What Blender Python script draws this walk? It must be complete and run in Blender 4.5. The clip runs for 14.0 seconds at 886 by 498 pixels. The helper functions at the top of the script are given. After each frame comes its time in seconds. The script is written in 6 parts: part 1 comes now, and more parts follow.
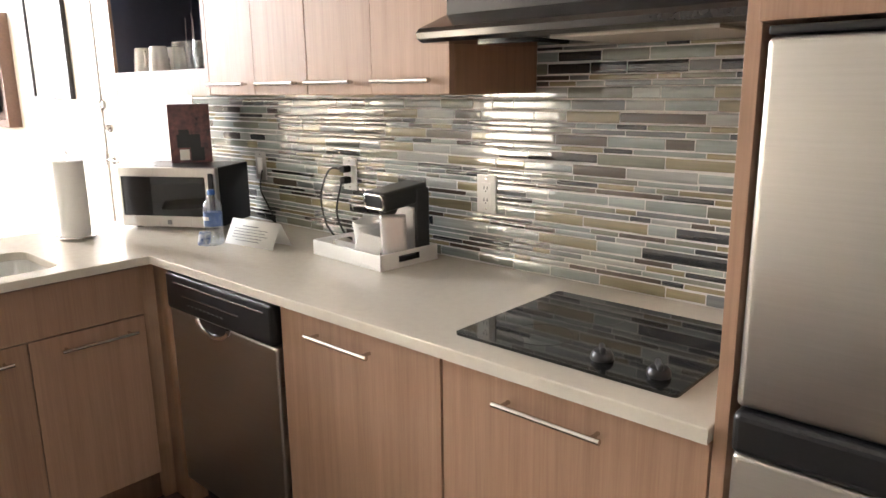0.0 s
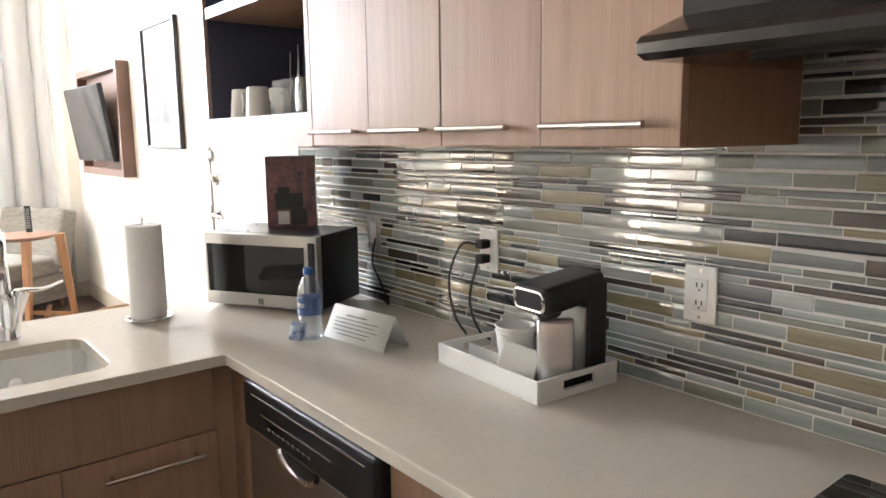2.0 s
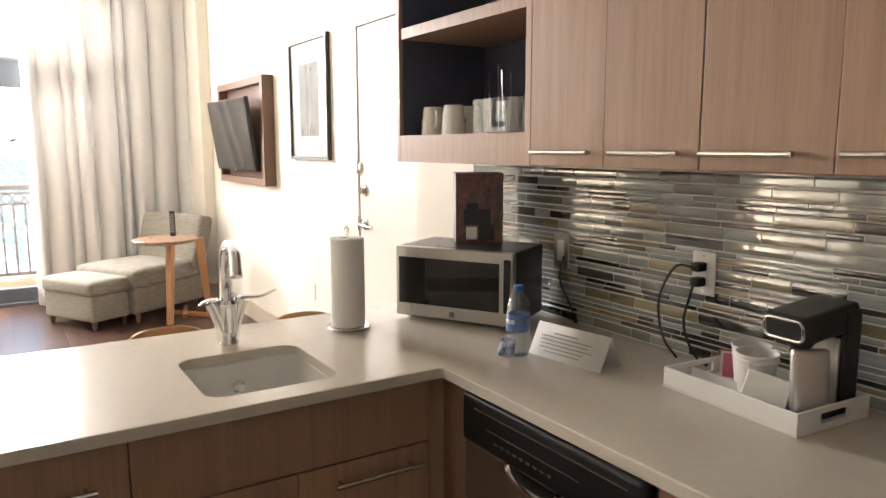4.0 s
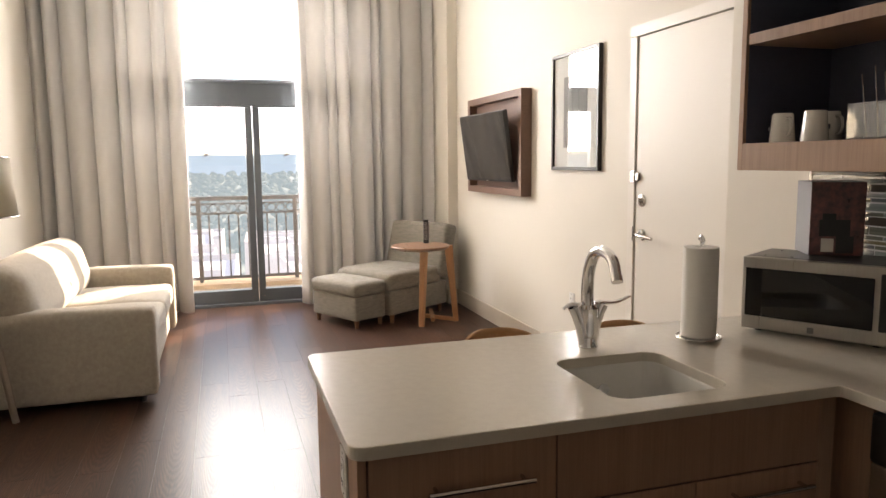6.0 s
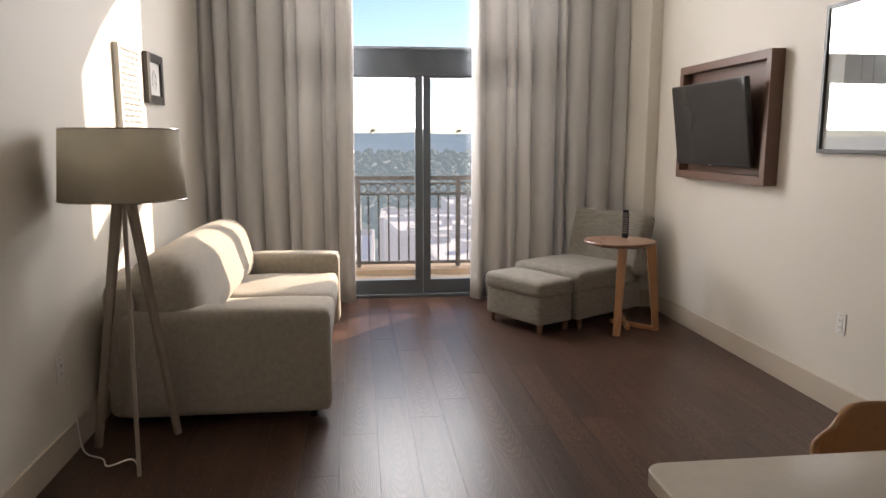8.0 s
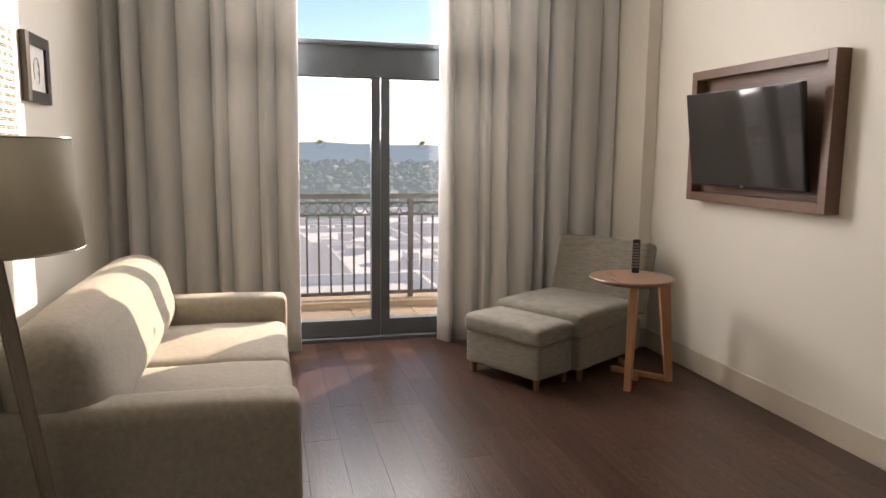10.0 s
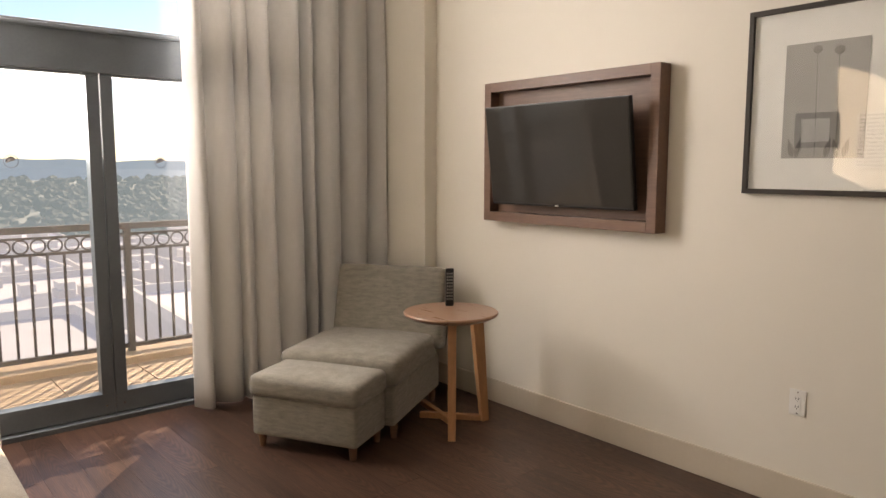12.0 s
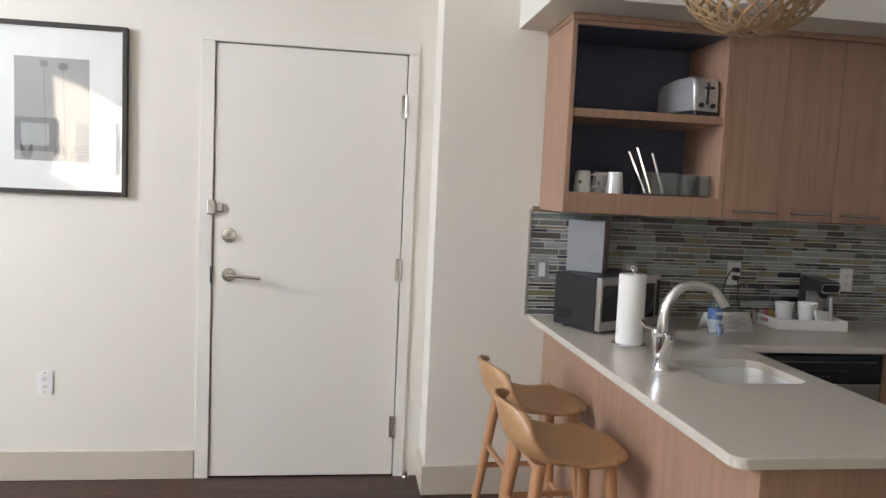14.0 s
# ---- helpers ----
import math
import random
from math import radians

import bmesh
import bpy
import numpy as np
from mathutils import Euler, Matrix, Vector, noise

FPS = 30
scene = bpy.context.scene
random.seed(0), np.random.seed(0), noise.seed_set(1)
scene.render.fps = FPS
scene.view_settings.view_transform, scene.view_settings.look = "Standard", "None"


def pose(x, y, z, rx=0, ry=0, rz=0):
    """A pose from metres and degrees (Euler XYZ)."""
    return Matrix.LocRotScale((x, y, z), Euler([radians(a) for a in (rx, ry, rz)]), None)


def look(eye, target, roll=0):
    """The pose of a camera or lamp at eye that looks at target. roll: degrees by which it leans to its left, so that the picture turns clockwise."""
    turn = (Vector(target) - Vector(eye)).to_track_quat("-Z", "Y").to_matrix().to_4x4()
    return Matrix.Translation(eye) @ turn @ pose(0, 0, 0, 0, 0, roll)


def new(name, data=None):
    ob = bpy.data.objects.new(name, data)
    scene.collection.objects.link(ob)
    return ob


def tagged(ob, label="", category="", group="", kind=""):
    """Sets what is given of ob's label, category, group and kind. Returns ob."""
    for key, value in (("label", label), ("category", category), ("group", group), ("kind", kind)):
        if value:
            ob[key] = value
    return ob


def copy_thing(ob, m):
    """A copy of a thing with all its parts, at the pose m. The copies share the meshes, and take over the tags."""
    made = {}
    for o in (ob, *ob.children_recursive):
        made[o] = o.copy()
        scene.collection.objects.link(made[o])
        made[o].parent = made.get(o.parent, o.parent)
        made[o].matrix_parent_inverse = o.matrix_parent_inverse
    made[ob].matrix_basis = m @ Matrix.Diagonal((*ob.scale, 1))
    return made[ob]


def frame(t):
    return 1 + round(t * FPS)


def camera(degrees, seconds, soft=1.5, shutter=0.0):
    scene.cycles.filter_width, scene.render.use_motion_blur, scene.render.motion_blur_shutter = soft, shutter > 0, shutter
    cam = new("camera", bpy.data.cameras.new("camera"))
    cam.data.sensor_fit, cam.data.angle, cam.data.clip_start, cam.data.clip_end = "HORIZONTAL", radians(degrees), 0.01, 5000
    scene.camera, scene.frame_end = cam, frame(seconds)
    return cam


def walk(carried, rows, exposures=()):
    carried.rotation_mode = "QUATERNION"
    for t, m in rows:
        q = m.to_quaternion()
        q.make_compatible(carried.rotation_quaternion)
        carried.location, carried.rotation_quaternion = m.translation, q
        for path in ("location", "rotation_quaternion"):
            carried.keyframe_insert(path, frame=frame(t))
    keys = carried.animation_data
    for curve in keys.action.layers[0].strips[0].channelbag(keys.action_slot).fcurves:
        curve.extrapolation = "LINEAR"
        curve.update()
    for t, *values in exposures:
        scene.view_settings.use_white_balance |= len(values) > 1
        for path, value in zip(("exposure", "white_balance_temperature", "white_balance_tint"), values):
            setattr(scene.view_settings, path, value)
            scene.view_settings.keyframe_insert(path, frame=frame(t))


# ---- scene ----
cam = camera(64.1, 14.0)
PATH = [
    (0, (-0.26, 0.587, 1.438), (-1.566, 2.034, 0.991), -0.7),
    (0.5, (-0.344, 0.628, 1.436), (-1.7, 2.048, 1.056), -1.3),
    (1, (-0.473, 0.748, 1.427), (-1.859, 2.146, 1.074), -1.4),
    (1.5, (-0.628, 0.887, 1.426), (-2.067, 2.236, 1.097), -0.8),
    (2, (-0.826, 0.98, 1.438), (-2.365, 2.22, 1.126), -0.7),
    (2.2, (-0.903, 1.002, 1.462), (-2.504, 2.158, 1.142), -1.2),
    (2.5, (-1.007, 0.997, 1.467), (-2.695, 2.025, 1.155), -0.9),
    (2.7, (-1.076, 0.975, 1.461), (-2.824, 1.893, 1.143), -0.7),
    (4.8, (-0.995, 0.475, 1.475), (-2.629, 1.597, 1.209), 0.2),
    (5, (-1.009, 0.425, 1.478), (-2.705, 1.453, 1.22), -0.1),
    (5.5, (-1.097, 0.298, 1.484), (-2.911, 1.104, 1.239), -0.8),
    (6, (-1.204, 0.199, 1.46), (-3.098, 0.79, 1.213), -0.6),
    (6.5, (-1.375, 0.168, 1.443), (-3.317, 0.562, 1.173), 0.0),
    (7, (-1.616, 0.163, 1.439), (-3.576, 0.431, 1.145), 0.3),
    (7.5, (-1.856, 0.093, 1.425), (-3.821, 0.315, 1.124), 0.3),
    (7.7, (-1.975, 0.026, 1.439), (-3.939, 0.252, 1.137), 0.2),
    (9.8, (-3.142, -0.302, 1.473), (-5.078, 0.121, 1.202), 0.6),
    (10, (-3.254, -0.324, 1.475), (-5.177, 0.156, 1.203), 0.6),
    (10.5, (-3.528, -0.397, 1.465), (-5.388, 0.289, 1.197), 1.0),
    (11, (-3.782, -0.477, 1.476), (-5.55, 0.42, 1.211), 1.0),
    (11.5, (-4.017, -0.568, 1.47), (-5.68, 0.515, 1.221), 0.9),
    (12, (-4.277, -0.618, 1.501), (-5.797, 0.662, 1.272), 0.1),
    (12.5, (-4.336, -0.668, 1.493), (-5.485, 0.955, 1.276), 0.2),
    (13, (-4.316, -0.819, 1.516), (-4.916, 1.076, 1.298), 1.1),
    (13.5, (-4.242, -0.94, 1.492), (-4.336, 1.048, 1.298), 2.5),
    (14, (-4.179, -1.065, 1.488), (-3.896, 0.908, 1.323), 2.6),
]
EXPOSURES = [(0.0, 3.97, 6600, 15), (1.5, 3.78, 6350, 14), (2.7, 3.35, 6300, 14), (5.0, 2.7, 7700, 18), (6.0, 2.08, 7500, 18), (7.5, 1.27, 6950, 18), (10.0, 1.19, 7350, 18), (12.0, 1.27, 7900, 19), (12.5, 1.28, 8800, 21), (12.9, 1.5, 7000, 16), (13.5, 1.93, 6120, 14), (14.0, 2.14, 6100, 14)]
walk(cam, [(t, look(eye, target, roll)) for t, eye, target, roll in PATH], EXPOSURES)


# ---- light: a low sun and a clear sky through the arched balcony window ----
SUN_EL, SUN_AZ = radians(20), math.atan2(-0.74, 0.67)
world = bpy.data.worlds.new("world")
scene.world = world
world.use_nodes = True
wn = world.node_tree
sky = wn.nodes.new("ShaderNodeTexSky")
sky.sky_type, sky.sun_disc, sky.sun_elevation, sky.sun_rotation = "NISHITA", False, SUN_EL, SUN_AZ
sky.air_density, sky.dust_density, sky.ozone_density = 0.9, 0.05, 2.5
bg = wn.nodes["Background"]
bg.inputs[1].default_value = 0.085
wn.links.new(sky.outputs[0], bg.inputs[0])
sun = new("sun", bpy.data.lights.new("sun", "SUN"))
sun.data.energy, sun.data.angle, sun.data.color = 5.0, radians(0.5), (1.0, 0.86, 0.68)
sun.matrix_world = look((-8.0, 8.0, 6.0), (-8.0 + 0.74, 8.0 - 0.67, 6.0 - math.tan(SUN_EL)))


def area(name, x, y, z, target, w, h, watts, colour):
    lamp = new(name, bpy.data.lights.new(name, "AREA"))
    lamp.data.shape, lamp.data.size, lamp.data.size_y = "RECTANGLE", w, h
    lamp.data.energy, lamp.data.color = watts, colour
    lamp.matrix_world = look((x, y, z), target)
    return lamp


# area lamps for the sky's light in the window openings; the bedroom's is unseen
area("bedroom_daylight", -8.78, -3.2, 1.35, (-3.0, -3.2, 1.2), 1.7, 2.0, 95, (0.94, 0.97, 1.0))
area("window_daylight", -8.9, 0.53, 2.35, (-3.0, 0.53, 1.2), 2.4, 1.6, 130, (0.94, 0.97, 1.0))


# ---- materials ----
def mat(name, c1, c2=None, scale=6.0, rough=0.5, metal=0.0, bump=0.0, stretch=(1, 1, 1), fine=60.0, spread=0.08, coat=0.0, clear=0.0, ior=1.45, rand=0.0, sheen=0.0):
    """Two noise scales between two colours, with grain in the relief; rand varies it piece by piece."""
    m = bpy.data.materials.new(name)
    m.use_nodes = True
    t = m.node_tree
    b = t.nodes["Principled BSDF"]
    c2 = c2 or tuple(v * 0.86 for v in c1)
    tc, mp = t.nodes.new("ShaderNodeTexCoord"), t.nodes.new("ShaderNodeMapping")
    mp.inputs["Scale"].default_value = stretch
    t.links.new(tc.outputs["Object"], mp.inputs[0])
    n1, n2 = t.nodes.new("ShaderNodeTexNoise"), t.nodes.new("ShaderNodeTexNoise")
    n1.inputs["Scale"].default_value, n1.inputs["Detail"].default_value = scale, 6.0
    n2.inputs["Scale"].default_value, n2.inputs["Detail"].default_value = fine, 3.0
    src = mp.outputs[0]
    if rand:
        oi, add = t.nodes.new("ShaderNodeObjectInfo"), t.nodes.new("ShaderNodeVectorMath")
        add.operation = "MULTIPLY_ADD"
        comb = t.nodes.new("ShaderNodeCombineXYZ")
        for k in range(3):
            t.links.new(oi.outputs["Random"], comb.inputs[k])
        add.inputs[1].default_value = (37.0, 51.0, 23.0)
        t.links.new(comb.outputs[0], add.inputs[0])
        t.links.new(mp.outputs[0], add.inputs[2])
        src = add.outputs[0]
    t.links.new(src, n1.inputs["Vector"])
    t.links.new(src, n2.inputs["Vector"])
    mix = t.nodes.new("ShaderNodeMath")
    mix.operation = "MULTIPLY_ADD"
    mix.inputs[1].default_value = 0.6
    half = t.nodes.new("ShaderNodeMath")
    half.operation = "MULTIPLY"
    half.inputs[1].default_value = 0.4
    t.links.new(n2.outputs["Fac"], half.inputs[0])
    t.links.new(n1.outputs["Fac"], mix.inputs[0])
    t.links.new(half.outputs[0], mix.inputs[2])
    ramp = t.nodes.new("ShaderNodeValToRGB")
    ramp.color_ramp.elements[0].position, ramp.color_ramp.elements[1].position = 0.32, 0.68
    ramp.color_ramp.elements[0].color, ramp.color_ramp.elements[1].color = (*c2, 1), (*c1, 1)
    t.links.new(mix.outputs[0], ramp.inputs[0])
    col = ramp.outputs[0]
    if rand:
        hsv, rg = t.nodes.new("ShaderNodeHueSaturation"), t.nodes.new("ShaderNodeMapRange")
        rg.inputs[3].default_value, rg.inputs[4].default_value = 1 - rand, 1 + rand
        t.links.new(oi.outputs["Random"], rg.inputs[0])
        t.links.new(rg.outputs[0], hsv.inputs["Value"])
        t.links.new(col, hsv.inputs["Color"])
        col = hsv.outputs[0]
    t.links.new(col, b.inputs["Base Color"])
    rr = t.nodes.new("ShaderNodeMapRange")
    rr.inputs[3].default_value, rr.inputs[4].default_value = max(0.02, rough - spread), min(1, rough + spread)
    t.links.new(n1.outputs["Fac"], rr.inputs[0])
    t.links.new(rr.outputs[0], b.inputs["Roughness"])
    b.inputs["Metallic"].default_value = metal
    b.inputs["Coat Weight"].default_value = coat
    b.inputs["Coat Roughness"].default_value = 0.08
    b.inputs["Transmission Weight"].default_value = clear
    b.inputs["IOR"].default_value = ior
    b.inputs["Sheen Weight"].default_value = sheen
    if bump:
        bp = t.nodes.new("ShaderNodeBump")
        bp.inputs["Strength"].default_value, bp.inputs["Distance"].default_value = min(1.0, bump), 0.004
        t.links.new(mix.outputs[0], bp.inputs["Height"])
        t.links.new(bp.outputs[0], b.inputs["Normal"])
    return m


def weave(m, scale, depth=0.5):
    """A woven relief on top of a cloth material."""
    t = m.node_tree
    b = t.nodes["Principled BSDF"]
    tc, mp, w = t.nodes.new("ShaderNodeTexCoord"), t.nodes.new("ShaderNodeMapping"), t.nodes.new("ShaderNodeTexVoronoi")
    mp.inputs["Scale"].default_value = (scale, scale, scale * 2.6)
    t.links.new(tc.outputs["Object"], mp.inputs[0])
    t.links.new(mp.outputs[0], w.inputs["Vector"])
    w.inputs["Scale"].default_value = 1.0
    bp = t.nodes.new("ShaderNodeBump")
    bp.inputs["Strength"].default_value, bp.inputs["Distance"].default_value = depth, 0.003
    t.links.new(w.outputs["Distance"], bp.inputs["Height"])
    t.links.new(bp.outputs[0], b.inputs["Normal"])
    old = b.inputs["Base Color"].links[0].from_socket
    mx = t.nodes.new("ShaderNodeMixRGB")
    mx.blend_type = "MULTIPLY"
    mx.inputs[0].default_value = 0.45
    t.links.new(old, mx.inputs[1])
    t.links.new(w.outputs["Distance"], mx.inputs[2])
    lift = t.nodes.new("ShaderNodeMapRange")
    lift.inputs[1].default_value, lift.inputs[2].default_value = 0.0, 0.6
    lift.inputs[3].default_value, lift.inputs[4].default_value = 0.55, 1.1
    t.links.new(w.outputs["Distance"], lift.inputs[0])
    t.links.new(lift.outputs[0], mx.inputs[2])
    t.links.new(mx.outputs[0], b.inputs["Base Color"])
    return m


def translucent(m, share):
    """Lets some daylight through a cloth."""
    t = m.node_tree
    b, out = t.nodes["Principled BSDF"], t.nodes["Material Output"]
    tl, mx = t.nodes.new("ShaderNodeBsdfTranslucent"), t.nodes.new("ShaderNodeMixShader")
    t.links.new(b.inputs["Base Color"].links[0].from_socket, tl.inputs[0])
    mx.inputs[0].default_value = share
    t.links.new(b.outputs[0], mx.inputs[1])
    t.links.new(tl.outputs[0], mx.inputs[2])
    t.links.new(mx.outputs[0], out.inputs[0])
    return m


WALL = mat("wall_paint", (0.74, 0.705, 0.63), (0.715, 0.68, 0.605), 1.5, 0.6, bump=0.12, fine=220)
CEIL = mat("ceiling_paint", (0.82, 0.80, 0.76), (0.80, 0.78, 0.74), 2, 0.7, bump=0.1, fine=200)
TRIM = mat("baseboard_paint", (0.56, 0.50, 0.41), (0.53, 0.47, 0.385), 3, 0.45, bump=0.05)
DOORP = mat("door_paint", (0.76, 0.73, 0.67), (0.745, 0.71, 0.65), 1.2, 0.42, bump=0.06, fine=160)
PLANK = mat("floor_plank", (0.092, 0.048, 0.032), (0.030, 0.0165, 0.0125), 4.0, 0.33, bump=0.15, stretch=(0.5, 8.0, 8.0), fine=17, spread=0.03, rand=0.24)


def ringed(m, bands, dark):
    """Arched growth rings along a board, different on each piece."""
    t = m.node_tree
    b = t.nodes["Principled BSDF"]
    tc, oi, mp, wv = t.nodes.new("ShaderNodeTexCoord"), t.nodes.new("ShaderNodeObjectInfo"), t.nodes.new("ShaderNodeMapping"), t.nodes.new("ShaderNodeTexWave")
    rg, cb = t.nodes.new("ShaderNodeMapRange"), t.nodes.new("ShaderNodeCombineXYZ")
    rg.inputs[3].default_value, rg.inputs[4].default_value = -0.75, 0.1
    t.links.new(oi.outputs["Random"], rg.inputs[0])
    t.links.new(rg.outputs[0], cb.inputs[0])
    cb.inputs[1].default_value = -0.088
    t.links.new(tc.outputs["Object"], mp.inputs[0])
    t.links.new(cb.outputs[0], mp.inputs[1])
    st = t.nodes.new("ShaderNodeMapping")
    st.inputs["Scale"].default_value = (0.11, 1.0, 1.0)
    t.links.new(mp.outputs[0], st.inputs[0])
    wv.wave_type, wv.rings_direction, wv.wave_profile = "RINGS", "Z", "SIN"
    wv.inputs["Scale"].default_value, wv.inputs["Distortion"].default_value = bands, 3.5
    wv.inputs["Detail"].default_value, wv.inputs["Detail Scale"].default_value = 3.0, 2.2
    t.links.new(st.outputs[0], wv.inputs["Vector"])
    old = b.inputs["Base Color"].links[0].from_socket
    mx, lift = t.nodes.new("ShaderNodeMixRGB"), t.nodes.new("ShaderNodeMapRange")
    mx.blend_type = "MULTIPLY"
    mx.inputs[0].default_value = 1.0
    lift.inputs[3].default_value, lift.inputs[4].default_value = dark, 1.25
    t.links.new(wv.outputs["Fac"], lift.inputs[0])
    t.links.new(old, mx.inputs[1])
    t.links.new(lift.outputs[0], mx.inputs[2])
    t.links.new(mx.outputs[0], b.inputs["Base Color"])
    bp = t.nodes.new("ShaderNodeBump")
    bp.inputs["Strength"].default_value, bp.inputs["Distance"].default_value = 0.12, 0.0015
    t.links.new(wv.outputs["Fac"], bp.inputs["Height"])
    prior = b.inputs["Normal"].links[0].from_socket
    t.links.new(prior, bp.inputs["Normal"])
    t.links.new(bp.outputs[0], b.inputs["Normal"])
    return m


ringed(PLANK, 38.0, 0.70)
PLANK.node_tree.nodes["Principled BSDF"].inputs["Specular IOR Level"].default_value = 0.36
CARPET = mat("bedroom_carpet", (0.40, 0.36, 0.30), (0.32, 0.285, 0.235), 30, 0.95, bump=0.4, fine=200)
GROUT_F = mat("floor_gap", (0.03, 0.02, 0.016), None, 10, 0.8)
WOOD = mat("cabinet_laminate", (0.405, 0.252, 0.17), (0.295, 0.178, 0.116), 3.0, 0.40, bump=0.06, stretch=(18, 18, 0.5), fine=16, spread=0.05, rand=0.06)
WOODD = mat("cabinet_edge", (0.35, 0.21, 0.13), (0.24, 0.14, 0.085), 4.0, 0.45, bump=0.1, stretch=(16, 16, 0.8), fine=9)
CARC = mat("cabinet_inside", (0.078, 0.086, 0.13), (0.065, 0.072, 0.11), 5, 0.6)
QUARTZ = mat("quartz_top", (0.62, 0.575, 0.49), (0.58, 0.535, 0.455), 40, 0.23, bump=0.0, fine=240, spread=0.03, coat=0.06)
STEEL = mat("brushed_steel", (0.50, 0.485, 0.46), (0.44, 0.425, 0.40), 3, 0.3, 1.0, bump=0.06, stretch=(60, 1, 1), fine=30)
STEELV = mat("brushed_steel_upright", (0.50, 0.48, 0.45), (0.45, 0.43, 0.40), 3, 0.34, 1.0, bump=0.05, stretch=(1, 1, 60), fine=30)
CHROME = mat("chrome", (0.78, 0.78, 0.79), (0.74, 0.74, 0.75), 4, 0.06, 1.0, spread=0.02)
NICKEL = mat("satin_nickel", (0.60, 0.58, 0.55), (0.55, 0.53, 0.50), 8, 0.24, 1.0, spread=0.04)
BLACK = mat("black_plastic", (0.018, 0.018, 0.02), (0.012, 0.012, 0.013), 10, 0.32, bump=0.05, fine=200)
BLACKG = mat("black_glass", (0.006, 0.006, 0.007), (0.005, 0.005, 0.006), 4, 0.04, spread=0.015, coat=0.15)
SCREEN = mat("tv_screen", (0.042, 0.039, 0.036), (0.038, 0.035, 0.032), 4, 0.06, spread=0.01)
HOODM = mat("hood_enamel", (0.022, 0.018, 0.017), (0.016, 0.013, 0.012), 5, 0.2, spread=0.05, coat=0.4)
GREYM = mat("grey_filter", (0.42, 0.38, 0.33), (0.32, 0.29, 0.25), 120, 0.45, 0.6, bump=0.6, fine=400)
WHITE = mat("white_plastic", (0.78, 0.77, 0.74), (0.75, 0.74, 0.71), 8, 0.32, bump=0.03)
CERAM = mat("white_ceramic", (0.78, 0.77, 0.73), (0.75, 0.74, 0.70), 5, 0.12, spread=0.03, coat=0.4)
PAPER = mat("paper", (0.80, 0.79, 0.76), (0.76, 0.75, 0.72), 14, 0.85, bump=0.2, fine=150)
INK = mat("grey_ink", (0.16, 0.16, 0.17), (0.12, 0.12, 0.13), 30, 0.7)
FRAMEW = mat("window_aluminium", (0.13, 0.15, 0.168), (0.11, 0.128, 0.145), 6, 0.4, 0.3, bump=0.04)
RAILM = mat("rail_paint", (0.14, 0.125, 0.12), (0.11, 0.10, 0.095), 9, 0.5, 0.2, bump=0.1)
CURT = translucent(weave(mat("curtain_cloth", (0.665, 0.658, 0.645), (0.595, 0.588, 0.575), 3, 0.85, stretch=(1, 1, 0.3), fine=90, sheen=0.25), 500, 0.10), 0.13)
SOFAC = weave(mat("sofa_tweed", (0.42, 0.382, 0.32), (0.31, 0.28, 0.23), 40, 0.9, fine=300, sheen=0.2), 260, 0.5)
CHAIRC = weave(mat("chaise_tweed", (0.285, 0.262, 0.22), (0.165, 0.15, 0.125), 30, 0.9, stretch=(0.5, 0.5, 2), fine=240, sheen=0.2), 110, 0.7)
OAK = mat("oak", (0.50, 0.27, 0.135), (0.38, 0.19, 0.09), 4, 0.38, bump=0.12, stretch=(6, 6, 1), fine=14)
OAKTOP = mat("oak_top", (0.33, 0.195, 0.13), (0.26, 0.15, 0.097), 4, 0.3, bump=0.1, stretch=(1, 12, 1), fine=14)
LEGD = mat("dark_leg_wood", (0.20, 0.11, 0.065), (0.15, 0.08, 0.047), 5, 0.4, bump=0.1, stretch=(8, 8, 1), fine=14)
STOOLW = mat("stool_wood", (0.48, 0.285, 0.14), (0.40, 0.23, 0.105), 5, 0.4, bump=0.15, stretch=(2, 9, 9), fine=20)
TVWOOD = mat("tv_surround_wood", (0.20, 0.115, 0.08), (0.145, 0.082, 0.058), 5, 0.42, bump=0.12, stretch=(1.2, 14, 14), fine=16)
LAMPW = mat("lamp_leg_paint", (0.32, 0.275, 0.225), (0.26, 0.22, 0.18), 6, 0.4, bump=0.08)
DARKF = mat("dark_frame", (0.035, 0.03, 0.027), (0.025, 0.021, 0.019), 9, 0.36, bump=0.08)
RATTAN = mat("woven_bamboo", (0.44, 0.29, 0.15), (0.32, 0.20, 0.10), 20, 0.55, bump=0.2)
RUBBER = mat("black_rubber", (0.015, 0.015, 0.015), None, 20, 0.6)
GROUT = mat("tile_grout", (0.66, 0.65, 0.62), (0.60, 0.59, 0.56), 60, 0.8, bump=0.2, fine=300)
BALCF = mat("balcony_tile", (0.42, 0.31, 0.22), (0.36, 0.26, 0.185), 6, 0.7, bump=0.2, rand=0.08)


